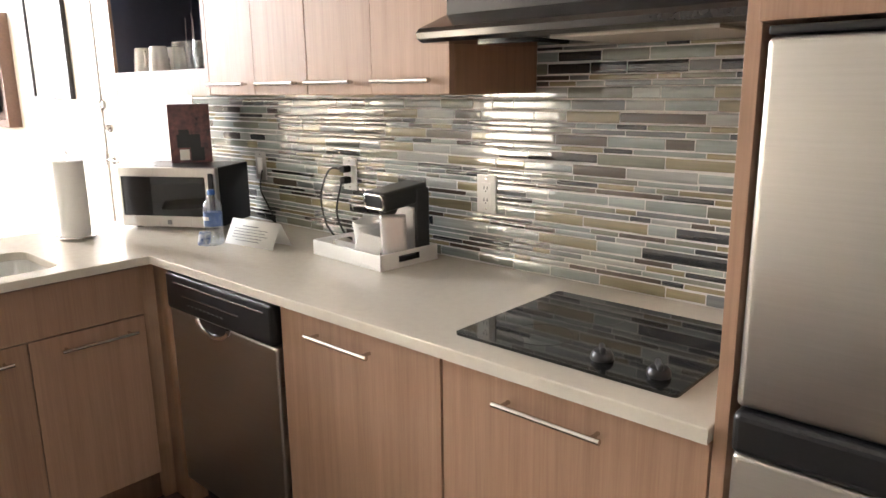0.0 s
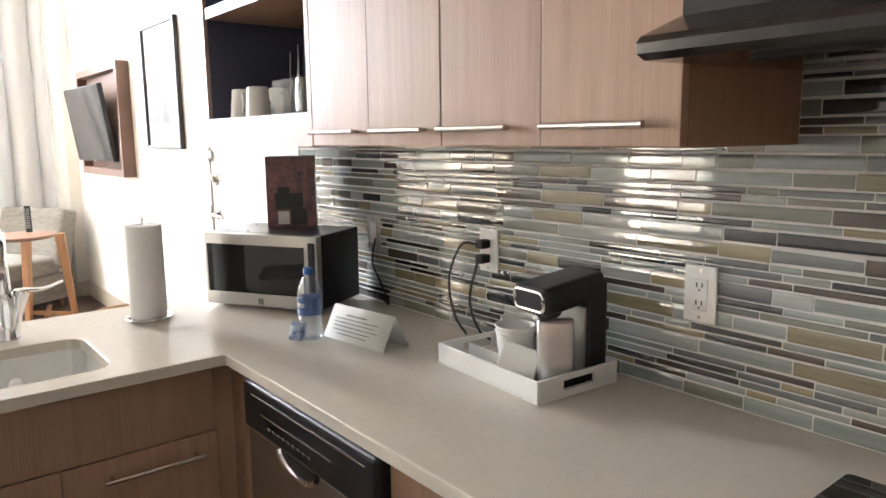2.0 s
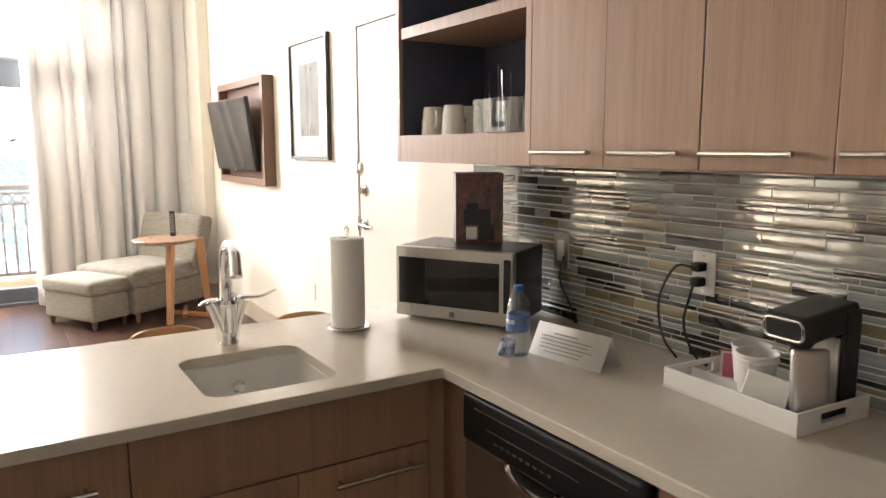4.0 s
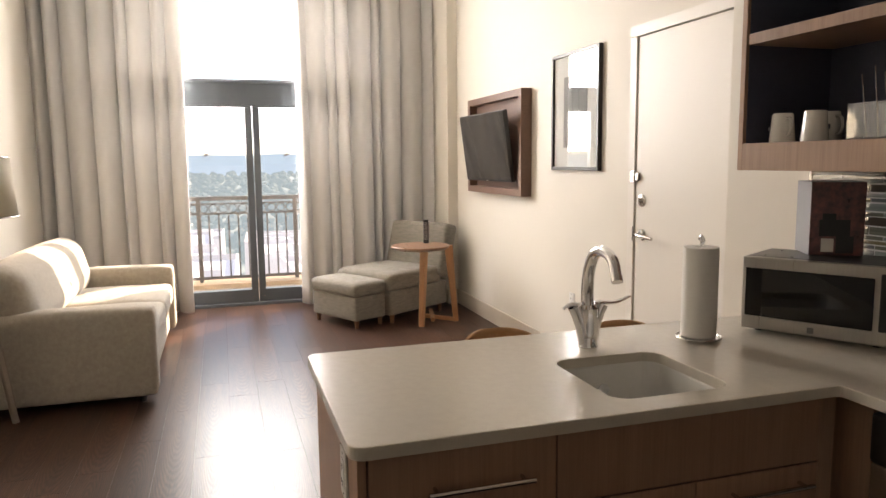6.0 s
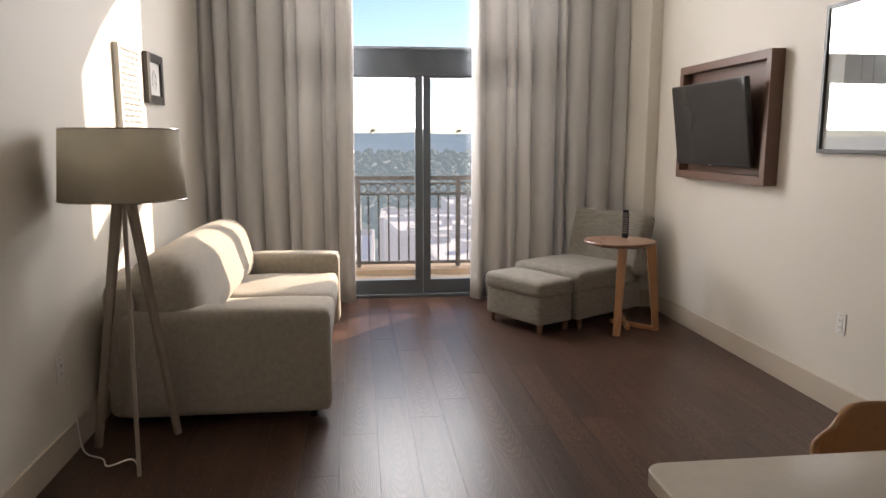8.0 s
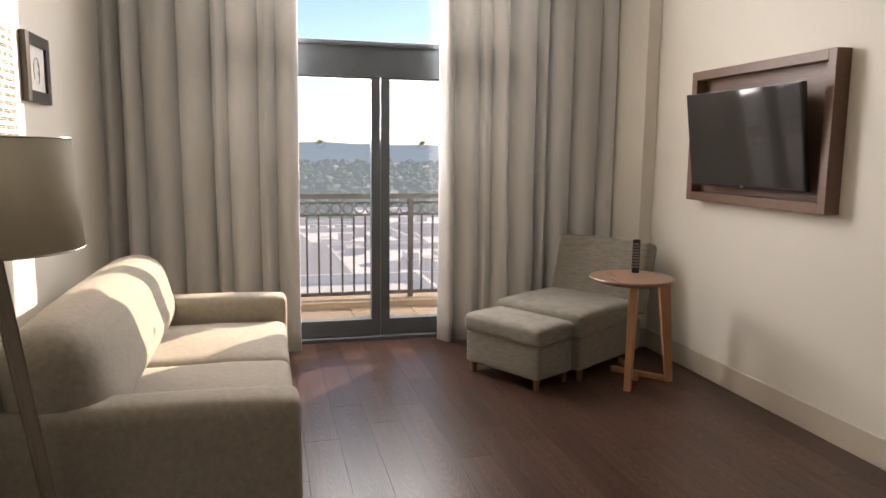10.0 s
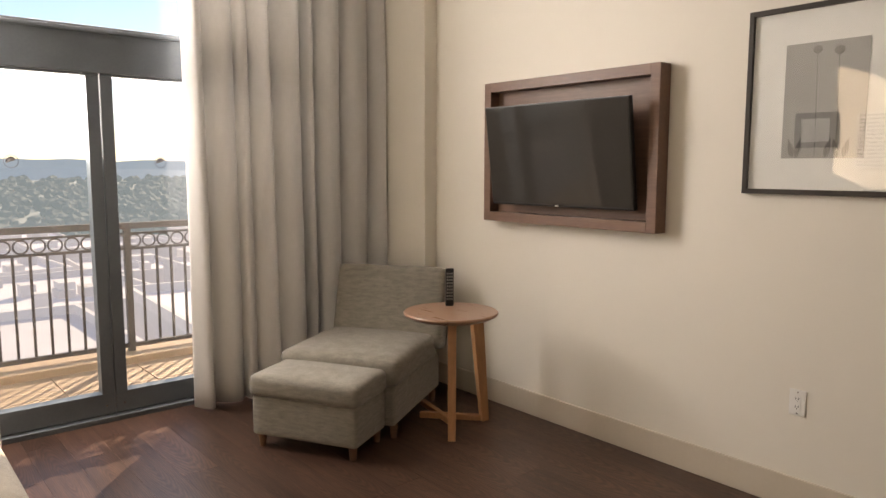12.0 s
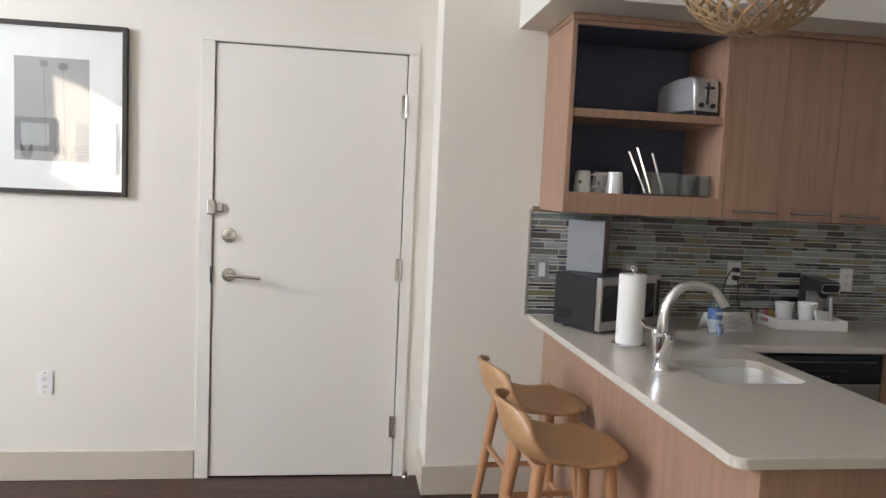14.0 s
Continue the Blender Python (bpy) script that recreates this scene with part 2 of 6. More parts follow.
def pane_glass(name, gloss, tint=(0.96, 0.98, 0.98, 1)):
    """A thin pane: straight through, with a clear reflection that grows at grazing angles."""
    m = bpy.data.materials.new(name)
    m.use_nodes = True
    t = m.node_tree
    out = t.nodes["Material Output"]
    tr, gl, mx, fr = t.nodes.new("ShaderNodeBsdfTransparent"), t.nodes.new("ShaderNodeBsdfGlossy"), t.nodes.new("ShaderNodeMixShader"), t.nodes.new("ShaderNodeLayerWeight")
    gl.inputs["Roughness"].default_value = 0.01
    tr.inputs[0].default_value = tint
    fr.inputs[0].default_value = 0.5
    f0 = ((gloss - 1) / (gloss + 1)) ** 2
    pw, sc = t.nodes.new("ShaderNodeMath"), t.nodes.new("ShaderNodeMath")
    pw.operation, sc.operation = "POWER", "MULTIPLY_ADD"
    pw.inputs[1].default_value, sc.inputs[1].default_value, sc.inputs[2].default_value = 5.0, 1 - f0, f0
    t.links.new(fr.outputs["Facing"], pw.inputs[0])
    t.links.new(pw.outputs[0], sc.inputs[0])
    t.links.new(sc.outputs[0], mx.inputs[0])
    t.links.new(tr.outputs[0], mx.inputs[1])
    t.links.new(gl.outputs[0], mx.inputs[2])
    t.links.new(mx.outputs[0], out.inputs[0])
    return m


PANE = pane_glass("window_pane", 1.45)
PICGLASS = pane_glass("picture_glass", 2.8)
CLEARP = pane_glass("clear_acrylic", 2.1, (0.90, 0.92, 0.92, 1))
PETM = pane_glass("clear_bottle", 2.4, (0.84, 0.90, 0.95, 1))


# ---- mesh helpers ----
I4 = Matrix.Identity(4)


def box(bm, lo, hi, bev=0.0, seg=2, m=I4):
    lo, hi = Vector(lo), Vector(hi)
    r = bmesh.ops.create_cube(bm, size=1, matrix=m @ Matrix.Translation((lo + hi) / 2) @ Matrix.Diagonal((*(hi - lo), 1)))
    if bev:
        edges = list({e for v in r["verts"] for e in v.link_edges})
        bmesh.ops.bevel(bm, geom=edges, offset=bev, segments=seg, affect="EDGES", profile=0.5)
    return bm


def cyl(bm, p0, p1, r0, r1=None, n=20, caps=True):
    p0, p1 = Vector(p0), Vector(p1)
    d = p1 - p0
    m = Matrix.Translation((p0 + p1) / 2) @ d.to_track_quat("Z", "Y").to_matrix().to_4x4()
    bmesh.ops.create_cone(bm, cap_ends=caps, segments=n, radius1=r0, radius2=r0 if r1 is None else r1, depth=d.length, matrix=m)
    return bm


def lathe(bm, prof, n=32, m=I4):
    rings = []
    for r, z in prof:
        rings.append([bm.verts.new(m @ Vector((r * math.cos(2 * math.pi * k / n), r * math.sin(2 * math.pi * k / n), z))) for k in range(n)])
    for a, b in zip(rings, rings[1:]):
        for k in range(n):
            bm.faces.new((a[k], a[(k + 1) % n], b[(k + 1) % n], b[k]))
    for ring, flip in ((rings[0], True), (rings[-1], False)):
        if (ring[0].co - ring[n // 2].co).length > 1e-5:
            bm.faces.new(ring[::-1] if flip else ring)
    return bm


def sweep(bm, pts, r, n=10, radii=None, flat=1.0):
    """A tube along points; flat squeezes it across."""
    pts = [Vector(p) for p in pts]
    rings, up = [], Vector((0, 0, 1))
    side = None
    for i, p in enumerate(pts):
        d = (pts[min(i + 1, len(pts) - 1)] - pts[max(i - 1, 0)]).normalized()
        if side is None:
            side = d.cross(up) if abs(d.dot(up)) < 0.95 else d.cross(Vector((0, 1, 0)))
        side = (side - d * side.dot(d)).normalized()
        other = d.cross(side)
        rr = radii[i] if radii else r
        rings.append([bm.verts.new(p + side * rr * math.cos(2 * math.pi * k / n) + other * rr * flat * math.sin(2 * math.pi * k / n)) for k in range(n)])
    for a, b in zip(rings, rings[1:]):
        for k in range(n):
            bm.faces.new((a[k], a[(k + 1) % n], b[(k + 1) % n], b[k]))
    bm.faces.new(rings[0][::-1])
    bm.faces.new(rings[-1])
    return bm


def curve(ctrl, n=24):
    """Points on a smooth line through the control points."""
    c = [Vector(p) for p in ctrl]
    c = [2 * c[0] - c[1]] + c + [2 * c[-1] - c[-2]]
    out = []
    for i in range(1, len(c) - 2):
        for k in range(n):
            t = k / n
            out.append(0.5 * (2 * c[i] + (c[i + 1] - c[i - 1]) * t + (2 * c[i - 1] - 5 * c[i] + 4 * c[i + 1] - c[i + 2]) * t * t + (3 * c[i] - c[i - 1] - 3 * c[i + 1] + c[i + 2]) * t ** 3))
    return out + [c[-2]]


def cushion(bm, lo, hi, r, puff=0.0, cuts=9, m=I4, lumps=0.0):
    """A soft block with rounded edges and a puffed top."""
    lo, hi = Vector(lo), Vector(hi)
    mid, half = (lo + hi) / 2, (hi - lo) / 2
    res = bmesh.ops.create_cube(bm, size=2)
    edges = list({e for v in res["verts"] for e in v.link_edges})
    bmesh.ops.subdivide_edges(bm, edges=edges, cuts=cuts, use_grid_fill=True)
    for v in bm.verts:
        u = Vector([math.sin(c * math.pi / 2) for c in v.co])
        q = Vector([u[i] * half[i] for i in range(3)])
        inner = Vector([max(-(half[i] - r), min(half[i] - r, q[i])) for i in range(3)])
        d = q - inner
        if d.length > 1e-6:
            q = inner + d.normalized() * min(r, d.length)
        fall = (1 - u[0] ** 2) * (1 - u[1] ** 2)
        if u[2] > 0:
            q.z += puff * fall * u[2]
        if lumps:
            q += Vector((0, 0, 1)) * lumps * noise.noise((q + mid) * 6)
        v.co = m @ (q + mid)
    return bm


def mesh_of(name, bm, material, smooth=True, angle=38):
    me = bpy.data.meshes.new(name)
    bm.normal_update()
    sizes = {f: f.calc_area() for f in bm.faces}
    flat = set()
    for e in bm.edges:
        if len(e.link_faces) == 2 and e.calc_face_angle(0.0) > 0.2:
            f, g = sorted(e.link_faces, key=lambda q: sizes[q])
            if sizes[g] > 6 * sizes[f]:
                flat.add(g)
    soft = [f not in flat for f in bm.faces]
    bm.to_mesh(me)
    bm.free()
    me.materials.append(material)
    if smooth:
        me.set_sharp_from_angle(angle=radians(angle))
        me.polygons.foreach_set("use_smooth", soft)
    return me


def part(name, bm, material, parent, label="", smooth=True, angle=38):
    ob = new(name, mesh_of(name, bm, material, smooth, angle))
    ob.parent = parent
    if label:
        tagged(ob, label)
    return ob


def solo(name, bm, material, label, category="", group="", kind="", at=I4, smooth=True):
    ob = new(name, mesh_of(name, bm, material, smooth))
    ob.matrix_world = at
    return tagged(ob, label, category, group, kind)


def thing(name, at, label, category, group="", kind=""):
    ob = new(name)
    ob.empty_display_size = 0.1
    ob.matrix_world = at
    return tagged(ob, label, category, group, kind)


def N():
    return bmesh.new()


# ---- structure ----
WX, NY, SY, EX, KY, TOP = -8.65, 2.5, -1.415, 1.4, 2.27, 3.6
WC, WR, WS = 0.53, 1.5, 1.88  # the window's middle, half width and spring line


def structure(name, bm, material, label, smooth=False):
    return solo(name, bm, material, label, kind="structure", smooth=smooth)


bm = N()
box(bm, (WX - 0.2, SY - 0.15, -0.22), (EX + 0.15, NY + 0.15, -0.012))
floor = structure("floor", bm, GROUT_F, "dark brown wood plank floor")
bm = N()
box(bm, (WX - 0.2, SY - 0.15, TOP), (EX + 0.15, NY + 0.15, TOP + 0.2))
structure("ceiling", bm, CEIL, "plain white painted ceiling")
# window wall with its arched opening
bm = N()
y0, y1 = WC - WR, WC + WR
box(bm, (WX - 0.2, SY - 0.15, -0.012), (WX, y0, TOP))
box(bm, (WX - 0.2, y1, -0.012), (WX, NY + 0.15, TOP))
STEPS = 24
for k in range(STEPS):
    a0, a1 = math.pi * (1 - k / STEPS), math.pi * (1 - (k + 1) / STEPS)
    p = [(WC + WR * math.cos(a), WS + WR * math.sin(a)) for a in (a0, a1)]
    vs = [bm.verts.new((x, y, z)) for x in (WX - 0.2, WX) for y, z in ((p[0][0], p[0][1]), (p[1][0], p[1][1]), (p[1][0], TOP), (p[0][0], TOP))]
    for f in ((0, 1, 2, 3), (7, 6, 5, 4), (0, 4, 5, 1), (2, 6, 7, 3)):
        bm.faces.new([vs[i] for i in f])
bmesh.ops.recalc_face_normals(bm, faces=bm.faces)
structure("wall_west", bm, WALL, "cream painted wall round the arched balcony window")
bm = N()
box(bm, (WX, 2.395, 0.0), (-8.05, NY, TOP), 0.004)
structure("pilaster", bm, WALL, "cream painted corner pier beside the curtain")
DX0, DX1, DZ = -4.8, -3.886, 2.142
bm = N()
box(bm, (WX, NY, -0.012), (DX0 - 0.02, NY + 0.15, TOP))
box(bm, (DX0 - 0.02, NY, DZ + 0.012), (DX1 + 0.02, NY + 0.15, TOP))
box(bm, (DX1 + 0.02, NY, -0.012), (-3.745, NY + 0.15, TOP))
# unseen backing, added to stop daylight leaking round the door leaf
box(bm, (DX0 - 0.02, NY + 0.07, -0.012), (DX1 + 0.02, NY + 0.15, DZ + 0.012))
structure("wall_north", bm, WALL, "cream painted wall with television and entrance door")
bm = N()
box(bm, (-3.745, KY, -0.012), (EX, NY + 0.15, TOP), 0.003)
structure("wall_kitchen", bm, WALL, "cream painted wall behind the kitchen")
# bedroom doorway: unseen, inferred from a bright column mirrored in the backsplash
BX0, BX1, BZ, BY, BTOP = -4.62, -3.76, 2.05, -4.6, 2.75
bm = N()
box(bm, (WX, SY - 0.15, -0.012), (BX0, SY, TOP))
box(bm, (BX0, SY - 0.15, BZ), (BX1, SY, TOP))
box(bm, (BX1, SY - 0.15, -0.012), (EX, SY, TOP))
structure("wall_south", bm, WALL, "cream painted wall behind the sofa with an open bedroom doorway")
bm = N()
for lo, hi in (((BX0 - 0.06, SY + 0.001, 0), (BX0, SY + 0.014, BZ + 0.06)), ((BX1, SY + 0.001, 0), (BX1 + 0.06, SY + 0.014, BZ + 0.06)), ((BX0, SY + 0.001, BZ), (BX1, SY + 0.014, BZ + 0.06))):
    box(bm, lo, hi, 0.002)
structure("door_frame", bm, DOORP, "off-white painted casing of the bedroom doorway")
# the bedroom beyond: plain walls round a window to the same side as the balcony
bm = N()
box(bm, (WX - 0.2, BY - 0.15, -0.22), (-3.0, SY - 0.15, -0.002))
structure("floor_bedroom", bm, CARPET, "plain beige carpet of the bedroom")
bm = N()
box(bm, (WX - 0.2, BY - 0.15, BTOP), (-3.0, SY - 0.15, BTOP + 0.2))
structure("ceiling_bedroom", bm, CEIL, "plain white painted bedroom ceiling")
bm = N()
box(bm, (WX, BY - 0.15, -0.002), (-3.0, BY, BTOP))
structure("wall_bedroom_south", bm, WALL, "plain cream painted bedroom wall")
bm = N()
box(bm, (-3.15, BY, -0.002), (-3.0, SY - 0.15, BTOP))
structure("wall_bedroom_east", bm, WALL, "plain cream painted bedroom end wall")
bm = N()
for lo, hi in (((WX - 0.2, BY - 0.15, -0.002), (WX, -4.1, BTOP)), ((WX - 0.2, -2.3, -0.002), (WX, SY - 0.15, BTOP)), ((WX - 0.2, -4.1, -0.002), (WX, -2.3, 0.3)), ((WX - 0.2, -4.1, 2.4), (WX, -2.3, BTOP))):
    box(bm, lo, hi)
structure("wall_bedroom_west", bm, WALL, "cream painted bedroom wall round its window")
bm = N()
box(bm, (EX, SY - 0.15, -0.012), (EX + 0.15, NY + 0.15, TOP))
structure("wall_east", bm, WALL, "plain cream painted end wall")
bm = N()
box(bm, (-3.385, 1.665, 2.262), (EX, KY, TOP), 0.003)
structure("soffit", bm, WALL, "white painted soffit above the kitchen cabinets")
# baseboards
for lo, hi in (((-8.05, NY - 0.014, 0), (DX0 - 0.075, NY, 0.145)), ((-3.745 - 0.014, KY - 0.014, 0), (-3.745, NY, 0.145)), ((-3.745, KY - 0.014, 0), (-3.165, KY, 0.145)), ((-8.5, SY, 0), (BX0 - 0.06, SY + 0.014, 0.145)), ((BX1 + 0.06, SY, 0), (EX, SY + 0.014, 0.145)), ((EX - 0.014, SY + 0.014, 0), (EX, KY, 0.145)), ((-8.5, 2.381, 0), (-8.036, 2.395, 0.145)), ((-8.05, 2.395, 0), (-8.036, NY - 0.014, 0.145))):
    bm = N()
    box(bm, lo, hi, 0.003)
    structure("baseboard", bm, TRIM, "beige painted baseboard")


# ---- window, balcony ----
win = thing("window_1", pose(WX, WC, 0), "dark grey arched balcony window with double doors", "window", kind="structure")
FX0, FX1 = -0.11, -0.03
for name, lo, hi in (("bottom_track", (-0.16, -WR, -0.012), (0.015, WR, 0.03)), ("header", (FX0 - 0.01, -WR, 2.03), (FX1 + 0.012, WR, 2.288)), ("header_lip", (FX1 + 0.012, -WR, 2.25), (FX1 + 0.03, WR, 2.272)), ("jamb", (FX0, -WR, 0.03), (FX1, -WR + 0.07, 2.03)), ("jamb", (FX0, WR - 0.07, 0.03), (FX1, WR, 2.03))):
    bm = N()
    box(bm, lo, hi, 0.003)
    part(name, bm, FRAMEW, win)
arch = [(-0.07, -(WR - 0.03) * math.cos(math.pi * k / 40), WS + (WR - 0.03) * math.sin(math.pi * k / 40)) for k in range(41)]
bm = N()
sweep(bm, [p for p in arch if p[2] > 2.28], 0.035, 8)
part("arch_frame", bm, FRAMEW, win)
bm = N()
pts = [(-0.07, p[1], p[2]) for p in arch if p[2] > 2.29]
bm.faces.new([bm.verts.new(p) for p in [(-0.07, pts[0][1], 2.288)] + pts + [(-0.07, pts[-1][1], 2.288)]])
ob = part("pane", bm, PANE, win, smooth=False)
ob.visible_shadow = False
for side in (-1, 1):
    leaf = new("door_leaf")
    leaf.parent = win
    a, b = (-WR + 0.07, -0.004) if side < 0 else (0.004, WR - 0.07)
    for name, lo, hi in (("bottom_rail", (FX0, a, 0.034), (FX1, b, 0.162)), ("top_rail", (FX0, a, 2.012), (FX1, b, 2.028)), ("meeting_stile", (FX0, -0.072 if side < 0 else 0.004, 0.162), (FX1, -0.004 if side < 0 else 0.07, 2.012)), ("hinge_stile", (FX0, a if side < 0 else b - 0.09, 0.162), (FX1, a + 0.09 if side < 0 else b, 2.012))):
        bm = N()
        box(bm, lo, hi, 0.003)
        part(name, bm, FRAMEW, leaf)
    bm = N()
    g0, g1 = (a + 0.09, -0.072) if side < 0 else (0.07, b - 0.09)
    box(bm, (-0.072, g0, 0.162), (-0.066, g1, 2.012))
    ob = part("pane", bm, PANE, leaf, smooth=False)
    ob.visible_shadow = False
    bm = N()
    cyl(bm, (FX1 - 0.001, side * 0.05, 0.09), (FX1 + 0.004, side * 0.05, 0.09), 0.006, n=10)
    part("screw", bm, NICKEL, leaf)
    bm = N()
    yc, zc = (-0.455 if side < 0 else 0.335), 1.53
    for k in range(28):
        t0, t1 = 2 * math.pi * k / 28, 2 * math.pi * (k + 1) / 28
        q = [bm.verts.new((-0.0645, yc + r * math.cos(t), zc + r * math.sin(t))) for r, t in ((0.036, t0), (0.036, t1), (0.033, t1), (0.033, t0))]
        bm.faces.new(q)
    bm.faces.new([bm.verts.new((-0.0645, yc + 0.026 * math.cos(t), zc + 0.026 * math.sin(t))) for t in [radians(20 + 180 * k / 14) for k in range(15)]])
    part("safety_sticker", bm, INK, leaf, "round grey safety sticker")

bm = N()
box(bm, (-10.45, -4.5, -0.3), (WX - 0.2, 5.5, -0.045))
balc = structure("balcony_slab", bm, BALCF, "beige balcony floor slab with square tiles")
bm = N()
box(bm, (0, 0, -0.008), (0.594, 0.594, 0), 0.002, 1)
tile_me = mesh_of("balcony_tile", bm, BALCF, False)
for i in range(2):
    for j in range(-3, 6):
        ob = new("balcony_tile", tile_me)
        ob.parent, ob.location = balc, (-10.06 + 0.6 * i, 0.6 * j - 0.17, -0.036)
bm = N()
box(bm, (-10.45, -4.5, -0.045), (-10.0, 5.5, 0.02), 0.006)
structure("balcony_curb", bm, BALCF, "low beige concrete curb at the balcony edge")
rail = thing("balcony_railing", pose(-10.2, 0, 0.02), "brown-grey painted metal balcony railing with ring band", "railing")
Z = -0.02
for name, z0, z1, d in (("top_rail", 1.012, 1.062, 0.03), ("ring_rail", 0.966, 0.984, 0.012), ("ring_rail", 0.842, 0.864, 0.014), ("bottom_rail", 0.05, 0.085, 0.018)):
    bm = N()
    box(bm, (-d, -4.4, z0 + Z), (d, 5.4, z1 + Z), 0.003)
    part(name, bm, RAILM, rail)
for k in range(-4, 5):
    bm = N()
    box(bm, (-0.025, 1.07 + 1.14 * k - 0.025, 0), (0.025, 1.07 + 1.14 * k + 0.025, 1.012 + Z), 0.003)
    if -4.4 < 1.07 + 1.14 * k < 5.4:
        part("post", bm, RAILM, rail)
bm = N()
box(bm, (-0.009, -0.009, 0.085 + Z), (0.009, 0.009, 0.842 + Z))
bar = mesh_of("baluster", bm, RAILM, False)
bm = N()
sweep(bm, [(0, 0.049 * math.cos(t), 0.049 * math.sin(t)) for t in [2 * math.pi * k / 20 for k in range(21)]], 0.007, 6)
ring = mesh_of("ring", bm, RAILM)
for k in range(-36, 40):
    y = 1.07 + 0.114 * k
    if abs((k + 0.0) % 10) > 0.1:
        ob = new("baluster", bar)
        ob.parent, ob.location = rail, (0, y, 0)
    ob = new("ring", ring)
    ob.parent, ob.location = rail, (0, y + 0.057, 0.915 + Z)


def curtain(y0, y1, seed, label, edge):
    rng = random.Random(seed)
    n, rows = 300, 22
    width = y1 - y0
    marks, phase = [], 0.0
    while phase < width + 0.3:
        marks.append(phase)
        phase += rng.choice((0.10, 0.13, 0.17, 0.21, 0.24)) * rng.uniform(0.92, 1.08)
    folds = [(rng.uniform(0.07, 0.15), rng.uniform(0.5, 0.95), rng.uniform(-0.22, 0.22), rng.uniform(-0.03, 0.03)) for _ in marks]
    bm = N()
    grid = []
    for j in range(rows + 1):
        low = 1 - j / rows
        z = 0.012 + (3.5 - 0.012) * j / rows
        row = []
        for i in range(n + 1):
            u = width * i / n
            k = max(q for q in range(len(marks)) if marks[q] <= u + 1e-9)
            nxt = marks[k + 1] if k + 1 < len(marks) else marks[k] + 0.12
            f = (u - marks[k]) / (nxt - marks[k])
            deep, flat, skew, sway = folds[k]
            f = f + skew * f * (1 - f)
            d = 0.018 + deep * max(0.0, math.sin(math.pi * f)) ** flat * (0.8 + 0.35 * low)
            y = y0 + u + sway * low * math.sin(math.pi * f) + 0.006 * math.sin(1.3 * z + 3 * u)
            row.append(bm.verts.new((d, min(max(y, y0), y1), z)))
        grid.append(row)
    for a, b in zip(grid, grid[1:]):
        for i in range(n):
            bm.faces.new((a[i], a[i + 1], b[i + 1], b[i]))
    ob = solo("curtain", bm, CURT, label, "curtain", "curtains at the balcony window", at=pose(-8.575, 0, 0))
    sol = ob.modifiers.new("cloth", "SOLIDIFY")
    sol.thickness = 0.004
    return ob


curtain(SY + 0.02, -0.09, 3, "floor-length grey-beige pleated curtain drawn aside behind the sofa", 1)
curtain(0.955, 2.37, 8, "floor-length grey-beige pleated curtain drawn aside behind the chaise", -1)


# ---- entrance door ----
bm = N()
W, P = 0.062, 0.012
box(bm, (DX0 - 0.008 - W, NY - P, 0.0), (DX0 - 0.006, NY + 0.06, DZ + 0.006), 0.002)
box(bm, (DX1 + 0.006, NY - P, 0.0), (DX1 + 0.008 + W - 0.012, NY + 0.06, DZ + 0.006), 0.002)
box(bm, (DX0 - 0.008 - W, NY - P, DZ + 0.0065), (DX1 + 0.008 + W - 0.012, NY + 0.06, DZ + 0.006 + W), 0.002)
structure("door_frame", bm, DOORP, "off-white painted steel door frame")
door = thing("door_1", pose(DX0, NY, 0), "closed plain off-white entrance door with steel hardware", "door", kind="structure")
bm = N()
box(bm, (0, -0.002, 0.008), (DX1 - DX0, 0.042, DZ), 0.0015)
part("door_leaf", bm, DOORP, door)
for z in (1.893, 1.077, 0.261):
    bm = N()
    cyl(bm, (DX1 - DX0 + 0.004, -0.012, z - 0.055), (DX1 - DX0 + 0.004, -0.012, z + 0.055), 0.008, n=12)
    box(bm, (DX1 - DX0 - 0.022, -0.005, z - 0.055), (DX1 - DX0 + 0.026, -0.002, z + 0.055))
    part("hinge", bm, NICKEL, door, "satin steel hinge")
bm = N()
lathe(bm, [(0.036, 0), (0.036, 0.006), (0.032, 0.012), (0.018, 0.014), (0.018, 0.02)], 28, pose(0.073, -0.002, 1.222, 90))
dead = part("deadbolt", bm, NICKEL, door, "round satin steel deadbolt")
bm = N()
box(bm, (0.073 - 0.005, -0.034, 1.222 - 0.018), (0.073 + 0.005, -0.02, 1.222 + 0.018), 0.002)
part("thumb_turn", bm, NICKEL, dead)
bm = N()
lathe(bm, [(0.034, 0), (0.034, 0.007), (0.030, 0.011), (0.012, 0.012), (0.011, 0.05)], 28, pose(0.076, -0.002, 1.027, 90))
lev = part("lever_rose", bm, NICKEL, door, "satin steel lever handle")
bm = N()
sweep(bm, curve([(0.072, -0.05, 1.027), (0.11, -0.054, 1.028), (0.17, -0.054, 1.024), (0.232, -0.046, 1.019)], 6), 0.009, 10)
part("lever", bm, NICKEL, lev)
bm = N()
box(bm, (-0.03, -0.026, 1.322), (0.012, -0.013, 1.392), 0.004)
box(bm, (0.014, -0.02, 1.335), (0.045, -0.002, 1.378), 0.004)
part("night_latch", bm, NICKEL, door, "chrome swing-bar night latch")
bm = N()
box(bm, (-0.012, -0.0145, 0.985), (-0.004, -0.0125, 1.07))
part("strike_plate", bm, BLACK, door)
bm = N()
cyl(bm, (-3.82, NY - 0.06, 0.0), (-3.82, NY - 0.06, 0.022), 0.022, 0.02, 20)
